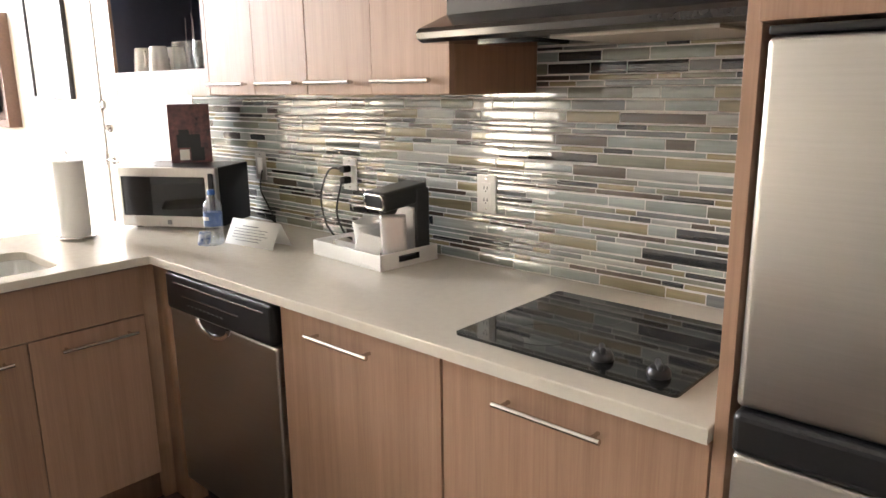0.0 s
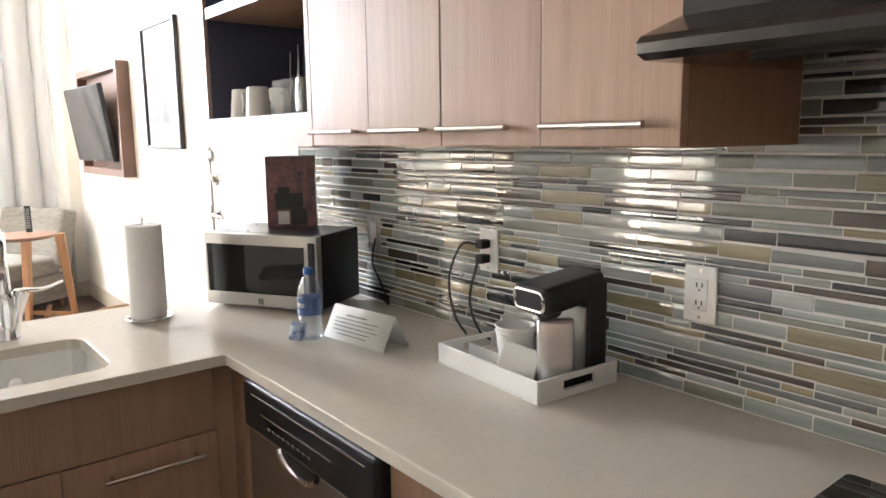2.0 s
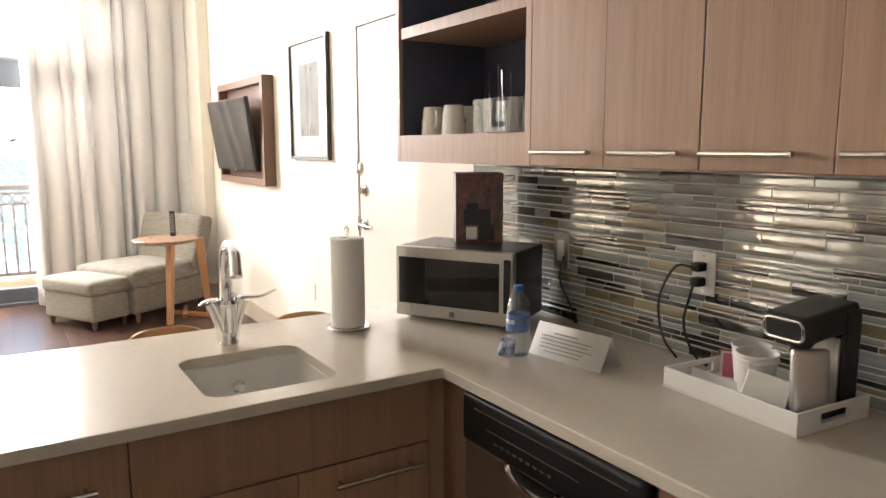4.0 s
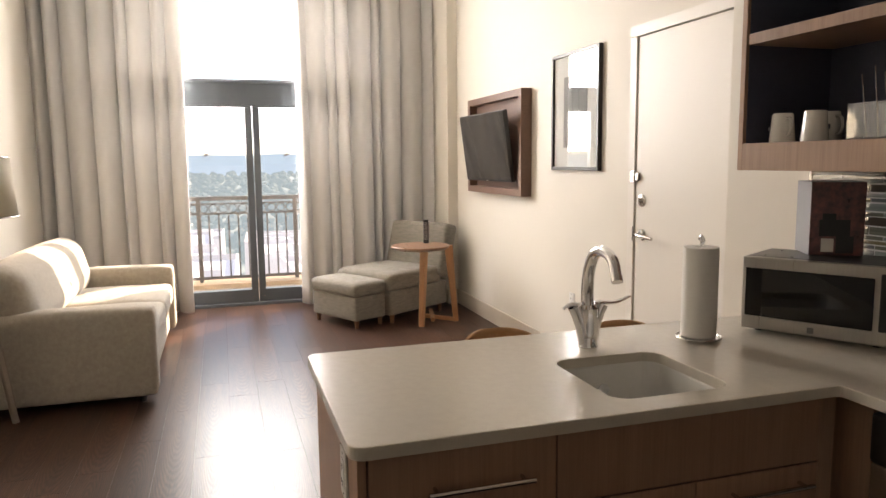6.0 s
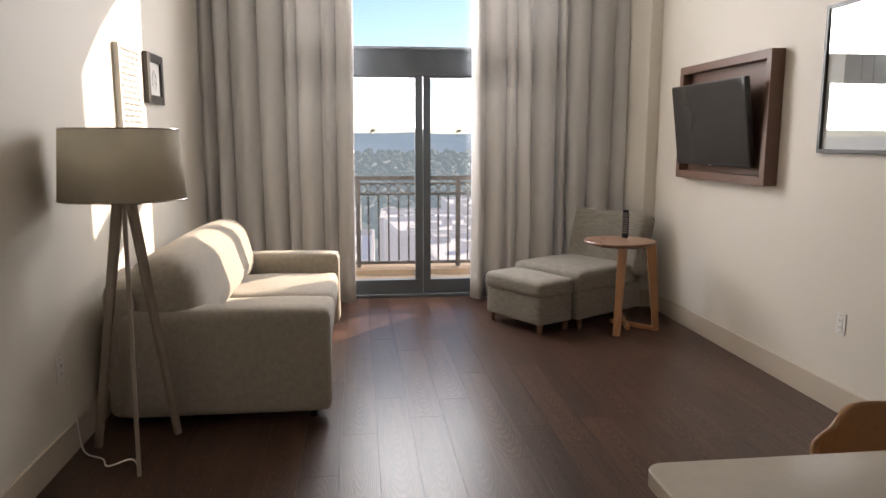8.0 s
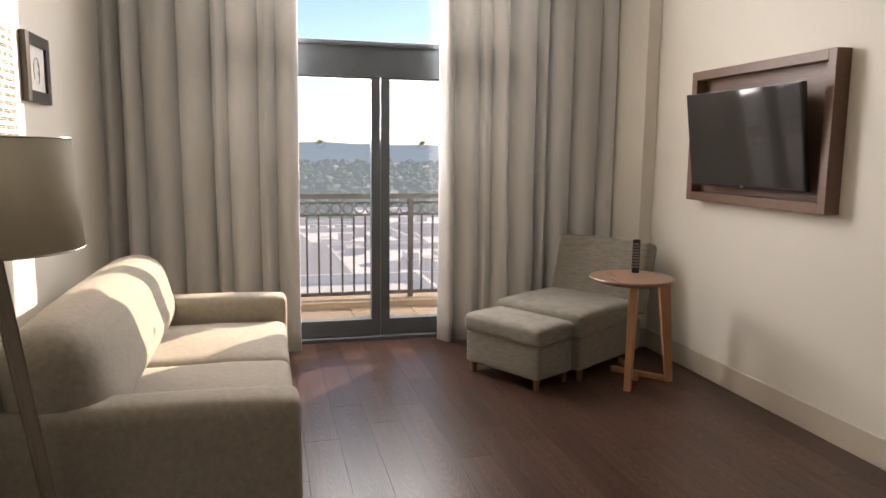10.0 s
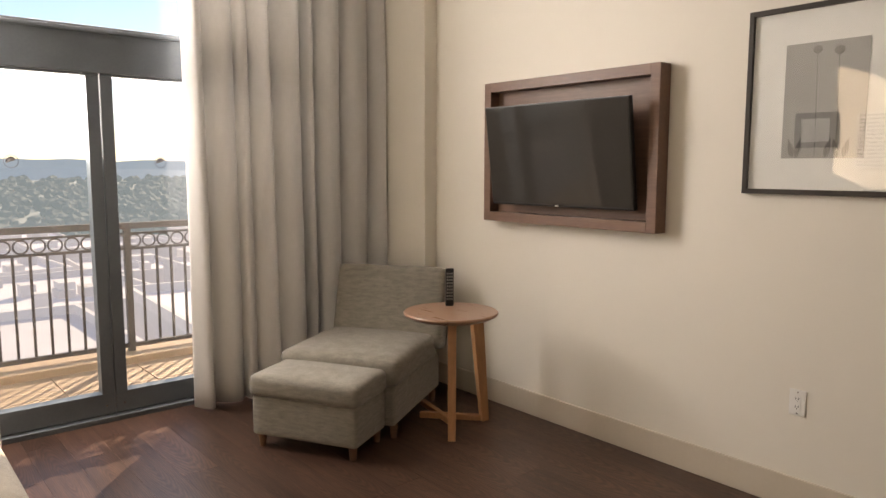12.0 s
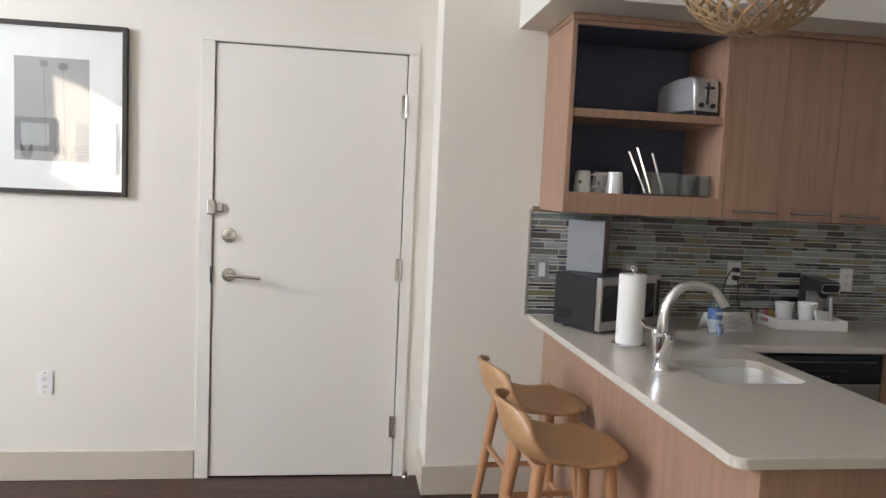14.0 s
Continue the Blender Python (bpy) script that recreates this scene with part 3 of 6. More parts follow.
cyl(bm, (-3.82, NY - 0.06, 0.022), (-3.82, NY - 0.06, 0.045), 0.012, 0.014, 16)
solo("door_stop", bm, NICKEL, "small satin steel floor door stop", "door stop")


# ---- kitchen ----
bm = N()
CT, CB = 0.9, 0.872
PX0, PX1, PY0, CY = -3.26, -2.527, 0.416, 1.636
SX0, SX1, SY0, SY1 = -2.958, -2.61, 1.06, 1.39


def rounded(x0, x1, ya, yb, r, n=6, ccw=True):
    out = []
    for cx, cy, a in ((x1 - r, yb - r, 0), (x0 + r, yb - r, 90), (x0 + r, ya + r, 180), (x1 - r, ya + r, 270)):
        for k in range(n + 1):
            t = radians(a + 90 * k / n)
            out.append((cx + r * math.cos(t), cy + r * math.sin(t)))
    return out


def slab(bm, outer, hole, z0, z1):
    """A flat slab with a rounded hole, filled between its two outlines."""
    for z in (z0, z1):
        loops = []
        for line in (outer, hole):
            vs = [bm.verts.new((x, y, z)) for x, y in line]
            loops.append([bm.edges.new((vs[i], vs[(i + 1) % len(vs)])) for i in range(len(vs))])
        bmesh.ops.triangle_fill(bm, use_beauty=True, edges=loops[0] + loops[1])
    bm.verts.ensure_lookup_table()
    total = len(outer) + len(hole)
    vs = list(bm.verts)
    for off, count in ((0, len(outer)), (len(outer), len(hole))):
        for i in range(count):
            j = (i + 1) % count
            bm.faces.new((vs[off + i], vs[off + j], vs[off + j + total], vs[off + i + total]))
    bmesh.ops.recalc_face_normals(bm, faces=bm.faces)


r = 0.035
tip = [(PX0 + r - r * math.cos(radians(a)), PY0 + r - r * math.sin(radians(a))) for a in range(0, 91, 15)]
tip2 = [(PX1 - r + r * math.sin(radians(a)), PY0 + r - r * math.cos(radians(a))) for a in range(0, 91, 15)]
outline = [(PX0, KY - 0.001)] + tip + tip2 + [(PX1, CY - 0.01), (PX1 + 0.003, CY - 0.003), (PX1 + 0.01, CY), (-0.642, CY), (-0.642, KY - 0.001)]
slab(bm, outline, rounded(SX0, SX1, SY0, SY1, 0.05), CB, CT)
rim = [e for e in bm.edges if len(e.link_faces) == 2 and abs(e.calc_face_angle()) > 1.2 and abs(e.verts[0].co.z - e.verts[1].co.z) < 1e-4 and e.verts[0].co.z > CT - 1e-4]
bmesh.ops.bevel(bm, geom=rim, offset=0.003, segments=2, affect="EDGES", profile=0.5)
solo("countertop", bm, QUARTZ, "glossy beige quartz worktop with rounded peninsula end", "countertop", smooth=False)

# sink
sink = thing("sink", pose((SX0 + SX1) / 2, (SY0 + SY1) / 2, 0.70), "white undermount rectangular kitchen sink", "sink")
hx, hy = (SX1 - SX0) / 2, (SY1 - SY0) / 2
bm = N()
rings = []
for inset, z, rr in ((-0.02, 0.170, 0.06), (-0.004, 0.1705, 0.054), (-0.002, 0.165, 0.052), (0.004, 0.10, 0.05), (0.012, 0.03, 0.05), (0.035, 0.012, 0.05), (0.10, 0.006, 0.04)):
    rings.append([bm.verts.new((x, y, z)) for x, y in rounded(-hx + inset, hx - inset, -hy + inset, hy - inset, rr)])
for a, b in zip(rings, rings[1:]):
    for i in range(len(a)):
        j = (i + 1) % len(a)
        bm.faces.new((a[i], a[j], b[j], b[i]))
bm.faces.new(rings[-1])
basin = part("basin", bm, CERAM, sink)
sm = basin.modifiers.new("thick", "SOLIDIFY")
sm.thickness, sm.offset = 0.006, -1
bm = N()
lathe(bm, [(0.042, 0.008), (0.042, 0.011), (0.034, 0.012), (0.03, 0.009), (0.0, 0.008)], 28, pose(-0.02, 0.0, 0.0))
part("drain", bm, CHROME, sink, "round chrome drain")
bm = N()
lathe(bm, [(0.018, 0), (0.018, 0.003), (0.012, 0.004)], 20, pose(-hx + 0.0045, 0.0, 0.10, 0, 90, 0))
part("overflow", bm, CHROME, sink, "small oval overflow cover")

# base cabinets


def handle(parent, p0, p1, out, rr=0.006):
    """A bar handle on two posts; out is the way it stands off."""
    p0, p1, out = Vector(p0), Vector(p1), Vector(out)
    bm = N()
    cyl(bm, p0 + out, p1 + out, rr, n=14)
    d = (p1 - p0).normalized()
    for q in (p0 + d * 0.02, p1 - d * 0.02):
        cyl(bm, q, q + out, rr * 0.75, n=10)
    return part("handle", bm, NICKEL, parent, "brushed steel bar handle")


def front(parent, lo, hi, name="cabinet_door"):
    bm = N()
    box(bm, lo, hi, 0.0015)
    return part(name, bm, WOOD, parent)


FY = 1.662
for x0, x1, h0, h1 in ((-1.835, -1.242, -1.692, -1.453), (-1.238, -0.645, -1.076, -0.831)):
    cab = thing("base_cabinet", pose((x0 + x1) / 2, FY, 0), "brown wood-grain base cabinet with a steel bar handle", "cabinet", "kitchen base cabinets")
    w = (x1 - x0) / 2
    bm = N()
    box(bm, (-w, 0.02, 0.1), (w, 0.6, CB - 0.003))
    box(bm, (-w, 0.07, 0), (w, 0.6, 0.1))
    part("body", bm, WOODD, cab)
    d = front(cab, (-w + 0.0015, 0, 0.105), (w - 0.0015, 0.0195, 0.862))
    xm = (x0 + x1) / 2
    handle(d, (h0 - xm, 0, 0.812), (h1 - xm, 0, 0.812), (0, -0.03, 0))

dish = thing("dishwasher", pose(-2.145, FY, 0), "stainless steel dishwasher with black control panel", "dishwasher")
bm = N()
box(bm, (-0.3, 0.02, 0.1), (0.3, 0.58, CB - 0.004))
box(bm, (-0.3, 0.06, 0), (0.3, 0.58, 0.1))
part("body", bm, BLACK, dish)
bm = N()
box(bm, (-0.298, -0.012, 0.11), (0.298, 0.0195, 0.735), 0.006)
dd = part("door_panel", bm, STEELV, dish, "brushed stainless steel door")
bm = N()
box(bm, (-0.298, -0.022, 0.737), (0.298, 0.0195, 0.862), 0.012, 3)
cp = part("control_panel", bm, BLACK, dish, "black control panel")
for lo, hi in (((-0.24, -0.0235, 0.832), (0.26, -0.0215, 0.835)), ((-0.19, -0.0235, 0.795), (0.13, -0.0215, 0.7965))):
    bm = N()
    box(bm, lo, hi)
    part("panel_line", bm, NICKEL, cp)
bm = N()
for k in range(9):
    box(bm, (-0.16 + 0.024 * k, -0.0235, 0.768), (-0.15 + 0.024 * k, -0.0218, 0.773))
part("button_row", bm, INK, cp)
bm = N()
arc = [(-0.028 + 0.09 * math.cos(t), 0.737 - 0.042 * math.sin(t)) for t in [math.pi * k / 24 for k in range(25)]]
lo_ = [bm.verts.new((x, -0.0155, z)) for x, z in arc]
hi_ = [bm.verts.new((x, -0.010, z)) for x, z in arc]
bm.faces.new(lo_)
for i in range(24):
    bm.faces.new((lo_[i], lo_[i + 1], hi_[i + 1], hi_[i]))
bmesh.ops.recalc_face_normals(bm, faces=bm.faces)
pk = part("handle_pocket", bm, BLACK, dish, "half-round black handle pocket")
bm = N()
sweep(bm, [(x, -0.0155, z) for x, z in arc], 0.008, 8)
part("pocket_rim", bm, CHROME, pk, "bright curved rim")

# peninsula
PF = -2.556
unit = thing("base_cabinet", pose(PF, 0.669, 0), "brown wood-grain peninsula cabinet with one tall door", "cabinet", "kitchen base cabinets")
bm = N()
box(bm, (-0.6, -0.215, 0.0), (-0.02, 0.21, CB - 0.003))
part("body", bm, WOODD, unit)
d = front(unit, (-0.0195, -0.212, 0.105), (0, 0.2095, 0.862))
handle(d, (0, -0.092, 0.778), (0, 0.146, 0.778), (0.03, 0, 0))
unit = thing("sink_cabinet", pose(PF, 1.247, 0), "brown wood-grain sink cabinet with false front and two doors", "cabinet", "kitchen base cabinets")
bm = N()
box(bm, (-0.6, -0.366, 0.0), (-0.02, 0.365, 0.66))
for lo, hi in (((-0.6, -0.366, 0.66), (-0.02, -0.36, CB - 0.003)), ((-0.6, 0.359, 0.66), (-0.02, 0.365, CB - 0.003)), ((-0.6, -0.36, 0.66), (-0.59, 0.359, CB - 0.003)), ((-0.03, -0.36, 0.66), (-0.02, 0.359, CB - 0.003))):
    box(bm, lo, hi)
part("body", bm, WOODD, unit)
front(unit, (-0.0195, -0.366, 0.698), (0, 0.3635, 0.862), "false_front")
for a, b, h0, h1 in ((-0.366, -0.0015, -0.28, -0.05), (0.0015, 0.3635, 0.085, 0.325)):
    d = front(unit, (-0.0195, a, 0.105), (0, b, 0.694))
    handle(d, (0, h0, 0.648), (0, h1, 0.648), (0.03, 0, 0))
bm = N()
box(bm, (-3.16, 1.617, 0), (-2.56, KY - 0.002, CB - 0.003))
box(bm, (-2.56, 1.66, 0.0), (-2.449, KY - 0.002, CB - 0.003))
solo("corner_filler", bm, WOODD, "brown wood-grain corner cabinet body", "cabinet")
bm = N()
box(bm, (-3.182, 0.434, 0), (-3.1605, KY - 0.002, CB - 0.003), 0.0015)
solo("peninsula_back_panel", bm, WOOD, "brown wood-grain panel facing the bar stools", "panel")
bm = N()
box(bm, (-3.1595, 0.434, 0), (-2.556, 0.4525, CB - 0.003), 0.0015)
solo("peninsula_end_panel", bm, WOOD, "brown wood-grain end panel of the peninsula", "panel")

# tall side panel, fridge and cupboard above
bm = N()
box(bm, (-0.64, 1.655, 0), (-0.617, KY - 0.002, 2.258), 0.0015)
solo("fridge_side_panel", bm, WOOD, "tall brown wood-grain panel beside the fridge", "panel")
fr = thing("refrigerator", pose(-0.23, 1.6, 0), "stainless steel refrigerator with black handle band", "refrigerator")
bm = N()
box(bm, (-0.37, 0.06, 0.02), (0.37, 0.64, 1.505), 0.004)
part("body", bm, BLACK, fr)
for z0, z1, nm in ((0.969, 1.498, "upper_door"), (0.06, 0.895, "lower_door")):
    bm = N()
    box(bm, (-0.362, 0.0, z0), (0.37, 0.058, z1), 0.010, 4)
    part(nm, bm, STEELV, fr)
bm = N()
box(bm, (-0.362, -0.012, 0.898), (0.37, 0.05, 0.966), 0.012, 3)
part("handle_band", bm, BLACK, fr, "black plastic handle band")
bm = N()
box(bm, (-0.362, 0.004, 1.5), (0.37, 0.06, 1.512), 0.003)
part("top_cap", bm, BLACK, fr)
over = thing("fridge_cupboard", pose(-0.23, 1.63, 1.52), "brown wood-grain cupboard above the fridge", "cabinet", "kitchen wall cabinets")
bm = N()
box(bm, (-0.385, 0.02, 0), (0.385, 0.638, 0.738))
part("body", bm, WOODD, over)
for a, b in ((-0.385, -0.0015), (0.0015, 0.385)):
    front(over, (a, 0, 0.0), (b, 0.0195, 0.738))

# wall cabinets
UY, UZ, UT = 1.897, 1.418, 2.235
open_c = thing("open_shelf_cabinet", pose(-3.24, UY, UZ), "brown wood-grain open wall cabinet with two dark-backed shelves", "shelf cabinet", "kitchen wall cabinets")
w, dep = 0.735, KY - 0.003 - UY
# the sheet under top_panel paints its shade dark; side sheet and back are dark themselves
for name, lo, hi, m_ in (("side_panel", (0, 0, 0), (0.022, dep, UT - UZ), WOOD), ("side_panel", (w - 0.022, 0, 0), (w, dep, UT - UZ), WOOD), ("bottom_panel", (0.022, 0.001, 0), (w - 0.022, dep, 0.09), WOOD), ("shelf", (0.027, 0.004, 0.414), (w - 0.022, dep - 0.011, 0.45), WOOD), ("top_panel", (0.022, 0.001, UT - UZ - 0.018), (w - 0.022, dep, UT - UZ), WOOD), ("liner", (0.0265, 0.012, UT - UZ - 0.0215), (w - 0.0225, dep - 0.012, UT - UZ - 0.0183), CARC), ("liner", (0.0222, 0.012, 0.0905), (0.0262, dep - 0.012, UT - UZ - 0.022), CARC), ("back_panel", (0.022, dep - 0.01, 0.09), (w - 0.022, dep, UT - UZ - 0.0185), CARC)):
    bm = N()
    box(bm, lo, hi, 0.001)
    part(name, bm, m_, open_c, "dark blue-grey panel inside the cabinet" if m_ is CARC else "")
for x0, x1, xm, hs in ((-2.503, -1.967, -2.235, ((-2.471, -2.261), (-2.191, -1.998))), (-1.965, -1.414, -1.69, ((-1.945, -1.75), (-1.665, -1.46)))):
    cab = thing("wall_cabinet", pose(xm, UY, UZ), "brown wood-grain two-door wall cabinet with bar handles", "cabinet", "kitchen wall cabinets")
    bm = N()
    box(bm, (x0 - xm, 0.02, 0), (x1 - xm, KY - 0.003 - UY, UT - UZ))
    part("body", bm, WOODD, cab)
    for (a, b), (h0, h1) in zip(((x0, xm + 0.0004), (xm - 0.0004, x1)), hs):
        d = front(cab, (a - xm + 0.001, 0, 0.002), (b - xm - 0.001, 0.0195, UT - UZ - 0.002))
        handle(d, (h0 - xm, 0, 0.036), (h1 - xm, 0, 0.036), (0, -0.028, 0))
bm = N()
box(bm, (-3.245, UY - 0.01, UT + 0.001), (-0.642, KY - 0.003, 2.2605), 0.002)
solo("crown_strip", bm, WOOD, "brown wood-grain strip between cabinets and soffit", "trim")
cab = thing("wall_cabinet", pose(-1.028, UY, 1.80), "short brown wood-grain cabinet above the range hood", "cabinet", "kitchen wall cabinets")
bm = N()
box(bm, (-0.383, 0.02, 0), (0.384, KY - 0.003 - UY, UT - 1.80))
part("body", bm, WOODD, cab)
for a, b in ((-0.383, -0.001), (0.001, 0.384)):
    front(cab, (a, 0, 0), (b, 0.0195, UT - 1.80))

# range hood
hood = thing("range_hood", pose(-1.027, 0, 0), "black enamelled under-cabinet range hood", "range hood")
bm = N()
prof = [(2.265, 1.545), (1.80, 1.535), (1.782, 1.543), (1.780, 1.556), (1.79, 1.566), (1.885, 1.602), (1.888, 1.798), (2.265, 1.798)]
L = [[bm.verts.new((x, y, z)) for y, z in prof] for x in (-0.384, 0.384)]
for i in range(len(prof)):
    j = (i + 1) % len(prof)
    bm.faces.new((L[0][i], L[0][j], L[1][j], L[1][i]))
bm.faces.new(L[0][::-1])
bm.faces.new(L[1])
bmesh.ops.recalc_face_normals(bm, faces=bm.faces)
part("body", bm, HOODM, hood, angle=25)
bm = N()
box(bm, (-0.08, 1.86, 1.532), (0.27, 2.17, 1.5375), 0.001, m=pose(0, 0, 0))
part("grease_filter", bm, GREYM, hood, "grey mesh grease filter")
bm = N()
box(bm, (-0.27, 1.86, 1.528), (-0.12, 2.0, 1.537), 0.002)
part("lamp_lens", bm, BLACKG, hood, "dark lamp lens")
bm = N()
for k in range(8):
    box(bm, (-0.28 + 0.013 * k, 1.883, 1.672), (-0.273 + 0.013 * k, 1.8875, 1.70))
part("vent_grille", bm, BLACKG, hood)

# cooktop
cook = thing("cooktop", pose(-0.985, 1.92, CT), "black glass electric cooktop with two round knobs", "cooktop")
bm = N()
sl = rounded(-0.258, 0.258, -0.21, 0.212, 0.012)
lo_, hi_ = [bm.verts.new((x, y, 0.0005)) for x, y in sl], [bm.verts.new((x, y, 0.007)) for x, y in sl]
bm.faces.new(hi_)
for i in range(len(sl)):
    j = (i + 1) % len(sl)
    bm.faces.new((lo_[i], lo_[j], hi_[j], hi_[i]))
part("glass_plate", bm, BLACKG, cook)
for cx, cy, rr in ((-0.09, 0.09, 0.085), (0.13, 0.1, 0.07), (-0.1, -0.1, 0.07)):
    bm = N()
    for k in range(48):
        t0, t1 = 2 * math.pi * k / 48, 2 * math.pi * (k + 1) / 48
        bm.faces.new([bm.verts.new((cx + q * math.cos(t), cy + q * math.sin(t), 0.0074)) for q, t in ((rr, t0), (rr, t1), (rr - 0.002, t1), (rr - 0.002, t0))])
    part("burner_ring", bm, HOODM, cook)
for kx, ky in ((0.073, -0.143), (0.195, -0.149)):
    bm = N()
    lathe(bm, [(0.022, 0.007), (0.023, 0.010), (0.022, 0.018), (0.017, 0.025), (0.0, 0.027)], 28, pose(kx, ky, 0))
    kn = part("knob", bm, BLACK, cook, "black plastic knob")
    bm = N()
    box(bm, (kx - 0.006, ky - 0.020, 0.020), (kx + 0.006, ky + 0.020, 0.036), 0.005, m=Matrix.Translation((kx, ky, 0)) @ pose(0, 0, 0, 0, 0, 35) @ Matrix.Translation((-kx, -ky, 0)))
    part("grip", bm, BLACK, kn)


# ---- living room ----
# sofa: local x along its length, y towards the room's middle
sofa = thing("sofa", pose(-6.735, -0.24, 0), "beige tweed two-seat sofa with square arms", "sofa")
SL = 1.015
bm = N()
cushion(bm, (-SL + 0.02, -1.06, 0.05), (SL - 0.02, -0.03, 0.30), 0.03)
part("base", bm, SOFAC, sofa)
for s in (-1, 1):
    bm = N()
    a, b = (s * SL, s * (SL - 0.2))
    cushion(bm, (min(a, b), -1.04, 0.05), (max(a, b), 0.02, 0.6), 0.045, 0.012, 10)
    part("armrest", bm, SOFAC, sofa)
for s in (-1, 1):
    bm = N()
    cushion(bm, (min(0.004 * s, s * (SL - 0.205)), -0.84, 0.285), (max(0.004 * s, s * (SL - 0.205)), 0.01, 0.46), 0.05, 0.025, 12, lumps=0.006)
    part("seat_cushion", bm, SOFAC, sofa)
bm = N()
cushion(bm, (-SL + 0.015, -1.10, 0.05), (SL - 0.015, -0.95, 0.74), 0.05, 0.0, 10)
part("back_frame", bm, SOFAC, sofa)
bm = N()
lean = Matrix.Translation((0, -0.75, 0.41)) @ pose(0, 0, 0, 14)
cushion(bm, (-SL + 0.03, -0.19, 0.0), (SL - 0.03, 0.17, 0.465), 0.15, 0.02, 16, lean, 0.006)
part("back_cushion", bm, SOFAC, sofa)
for x in (-SL + 0.1, SL - 0.1):
    for y in (-1.0, -0.08):
        bm = N()
        cyl(bm, (x, y, 0), (x, y, 0.06), 0.02, 0.026, 14)
        part("foot", bm, BLACK, sofa)

# armless chaise chair and ottoman, turned into the corner
ang = 32.0
chair = thing("lounge_chair", pose(-7.345, 1.625, 0, 0, 0, ang), "grey-beige tweed armless lounge chair with a high back", "chair")
bm = N()
cushion(bm, (-0.70, -0.02, 0.07), (0.0, 0.78, 0.30), 0.025)
part("base", bm, CHAIRC, chair)
bm = N()
cushion(bm, (-0.715, -0.03, 0.29), (0.02, 0.68, 0.455), 0.045, 0.02, 12)
part("seat", bm, CHAIRC, chair)
bm = N()
lean = Matrix.Translation((0, 0.66, 0.35)) @ pose(0, 0, 0, -15)
cushion(bm, (-0.70, -0.07, 0.0), (0.055, 0.10, 0.52), 0.04, 0.0, 12, lean)
part("backrest", bm, CHAIRC, chair)
for x in (-0.66, -0.02):
    for y in (0.02, 0.68):
        bm = N()
        cyl(bm, (x, y, 0), (x, y, 0.075), 0.017, 0.024, 14)
        part("leg", bm, LEGD, chair, "tapered wooden leg")
ott = thing("ottoman", pose(-7.20, 1.27, 0, 0, 0, 29), "grey-beige tweed ottoman pushed against the lounge chair", "ottoman")
bm = N()
cushion(bm, (-0.63, 0.0, 0.07), (0.0, 0.35, 0.29), 0.02)
part("base", bm, CHAIRC, ott)
bm = N()
cushion(bm, (-0.645, -0.015, 0.28), (0.015, 0.36, 0.405), 0.04, 0.018, 12)
part("cushion", bm, CHAIRC, ott)
for x in (-0.59, -0.04):
    for y in (0.04, 0.31):
        bm = N()
        cyl(bm, (x, y, 0), (x, y, 0.075), 0.017, 0.024, 14)
        part("leg", bm, LEGD, ott, "tapered wooden leg")

# side table: round top on a leaning frame
tab = thing("side_table", pose(-7.12, 1.86, 0), "round oak side table with a triangular sled base", "side table")
bm = N()
lathe(bm, [(0.0, 0.70), (0.228, 0.70), (0.254, 0.715), (0.257, 0.724), (0.252, 0.73), (0.0, 0.73)], 48)
part("tabletop", bm, OAKTOP, tab)
A, Bp, Cp = Vector((0.01, 0.0, 0)), Vector((-0.11, 0.36, 0)), Vector((-0.40, 0.10, 0))


def bar_between(bm, p, q, w, d, top=1.0):
    p, q = Vector(p), Vector(q)
    v = q - p
    m = Matrix.Translation(p) @ v.to_track_quat("Z", "X").to_matrix().to_4x4()
    if top == 1.0:
        box(bm, (-w / 2, -d / 2, 0), (w / 2, d / 2, v.length), min(0.005, d / 4), m=m)
        return
    r = bmesh.ops.create_cube(bm, size=1, matrix=Matrix.Translation((0, 0, 0.5)))
    for vt in r["verts"]:
        k = 1 + (top - 1) * vt.co.z
        vt.co = m @ Vector((vt.co.x * w * k, vt.co.y * d * (1 + (k - 1) * 0.3), vt.co.z * v.length))
    bmesh.ops.bevel(bm, geom=list({e for vt in r["verts"] for e in vt.link_edges}), offset=0.004, segments=2, affect="EDGES", profile=0.5)


mid = (A + Bp + Cp) / 3
tab.location = (-7.128, 1.84, 0)
for q in (A, Bp):
    bm = N()
    top = q.lerp(mid, 0.3) + Vector((0, 0, 0.702))
    bar_between(bm, q + Vector((0, 0, 0.004)), top, 0.046, 0.042, 1.6)
    part("leg", bm, OAK, tab)
for p, q in ((A, Cp), (Cp, Bp)):
    bm = N()
    bar_between(bm, p + Vector((0, 0, 0.02)), q + Vector((0, 0, 0.02)), 0.036, 0.034)
    part("floor_bar", bm, OAK, tab)
tab.children[0].location = (mid.x, mid.y, 0)
rem = thing("remote_control", pose(-7.24, 1.925, 0.731, 0, 0, -33), "black television remote standing upright on the side table", "remote control")
bm = N()
box(bm, (-0.011, -0.023, 0), (0.011, 0.023, 0.212), 0.006, 3)
part("body", bm, BLACK, rem)
bm = N()
for k in range(9):
    for j in range(3):
        box(bm, (0.0108, -0.017 + 0.0125 * j, 0.035 + 0.018 * k), (0.0128, -0.008 + 0.0125 * j, 0.045 + 0.018 * k))
part("button_rows", bm, mat("button_rubber", (0.34, 0.34, 0.34), (0.22, 0.22, 0.22), 40, 0.6), rem, "grey rubber buttons")

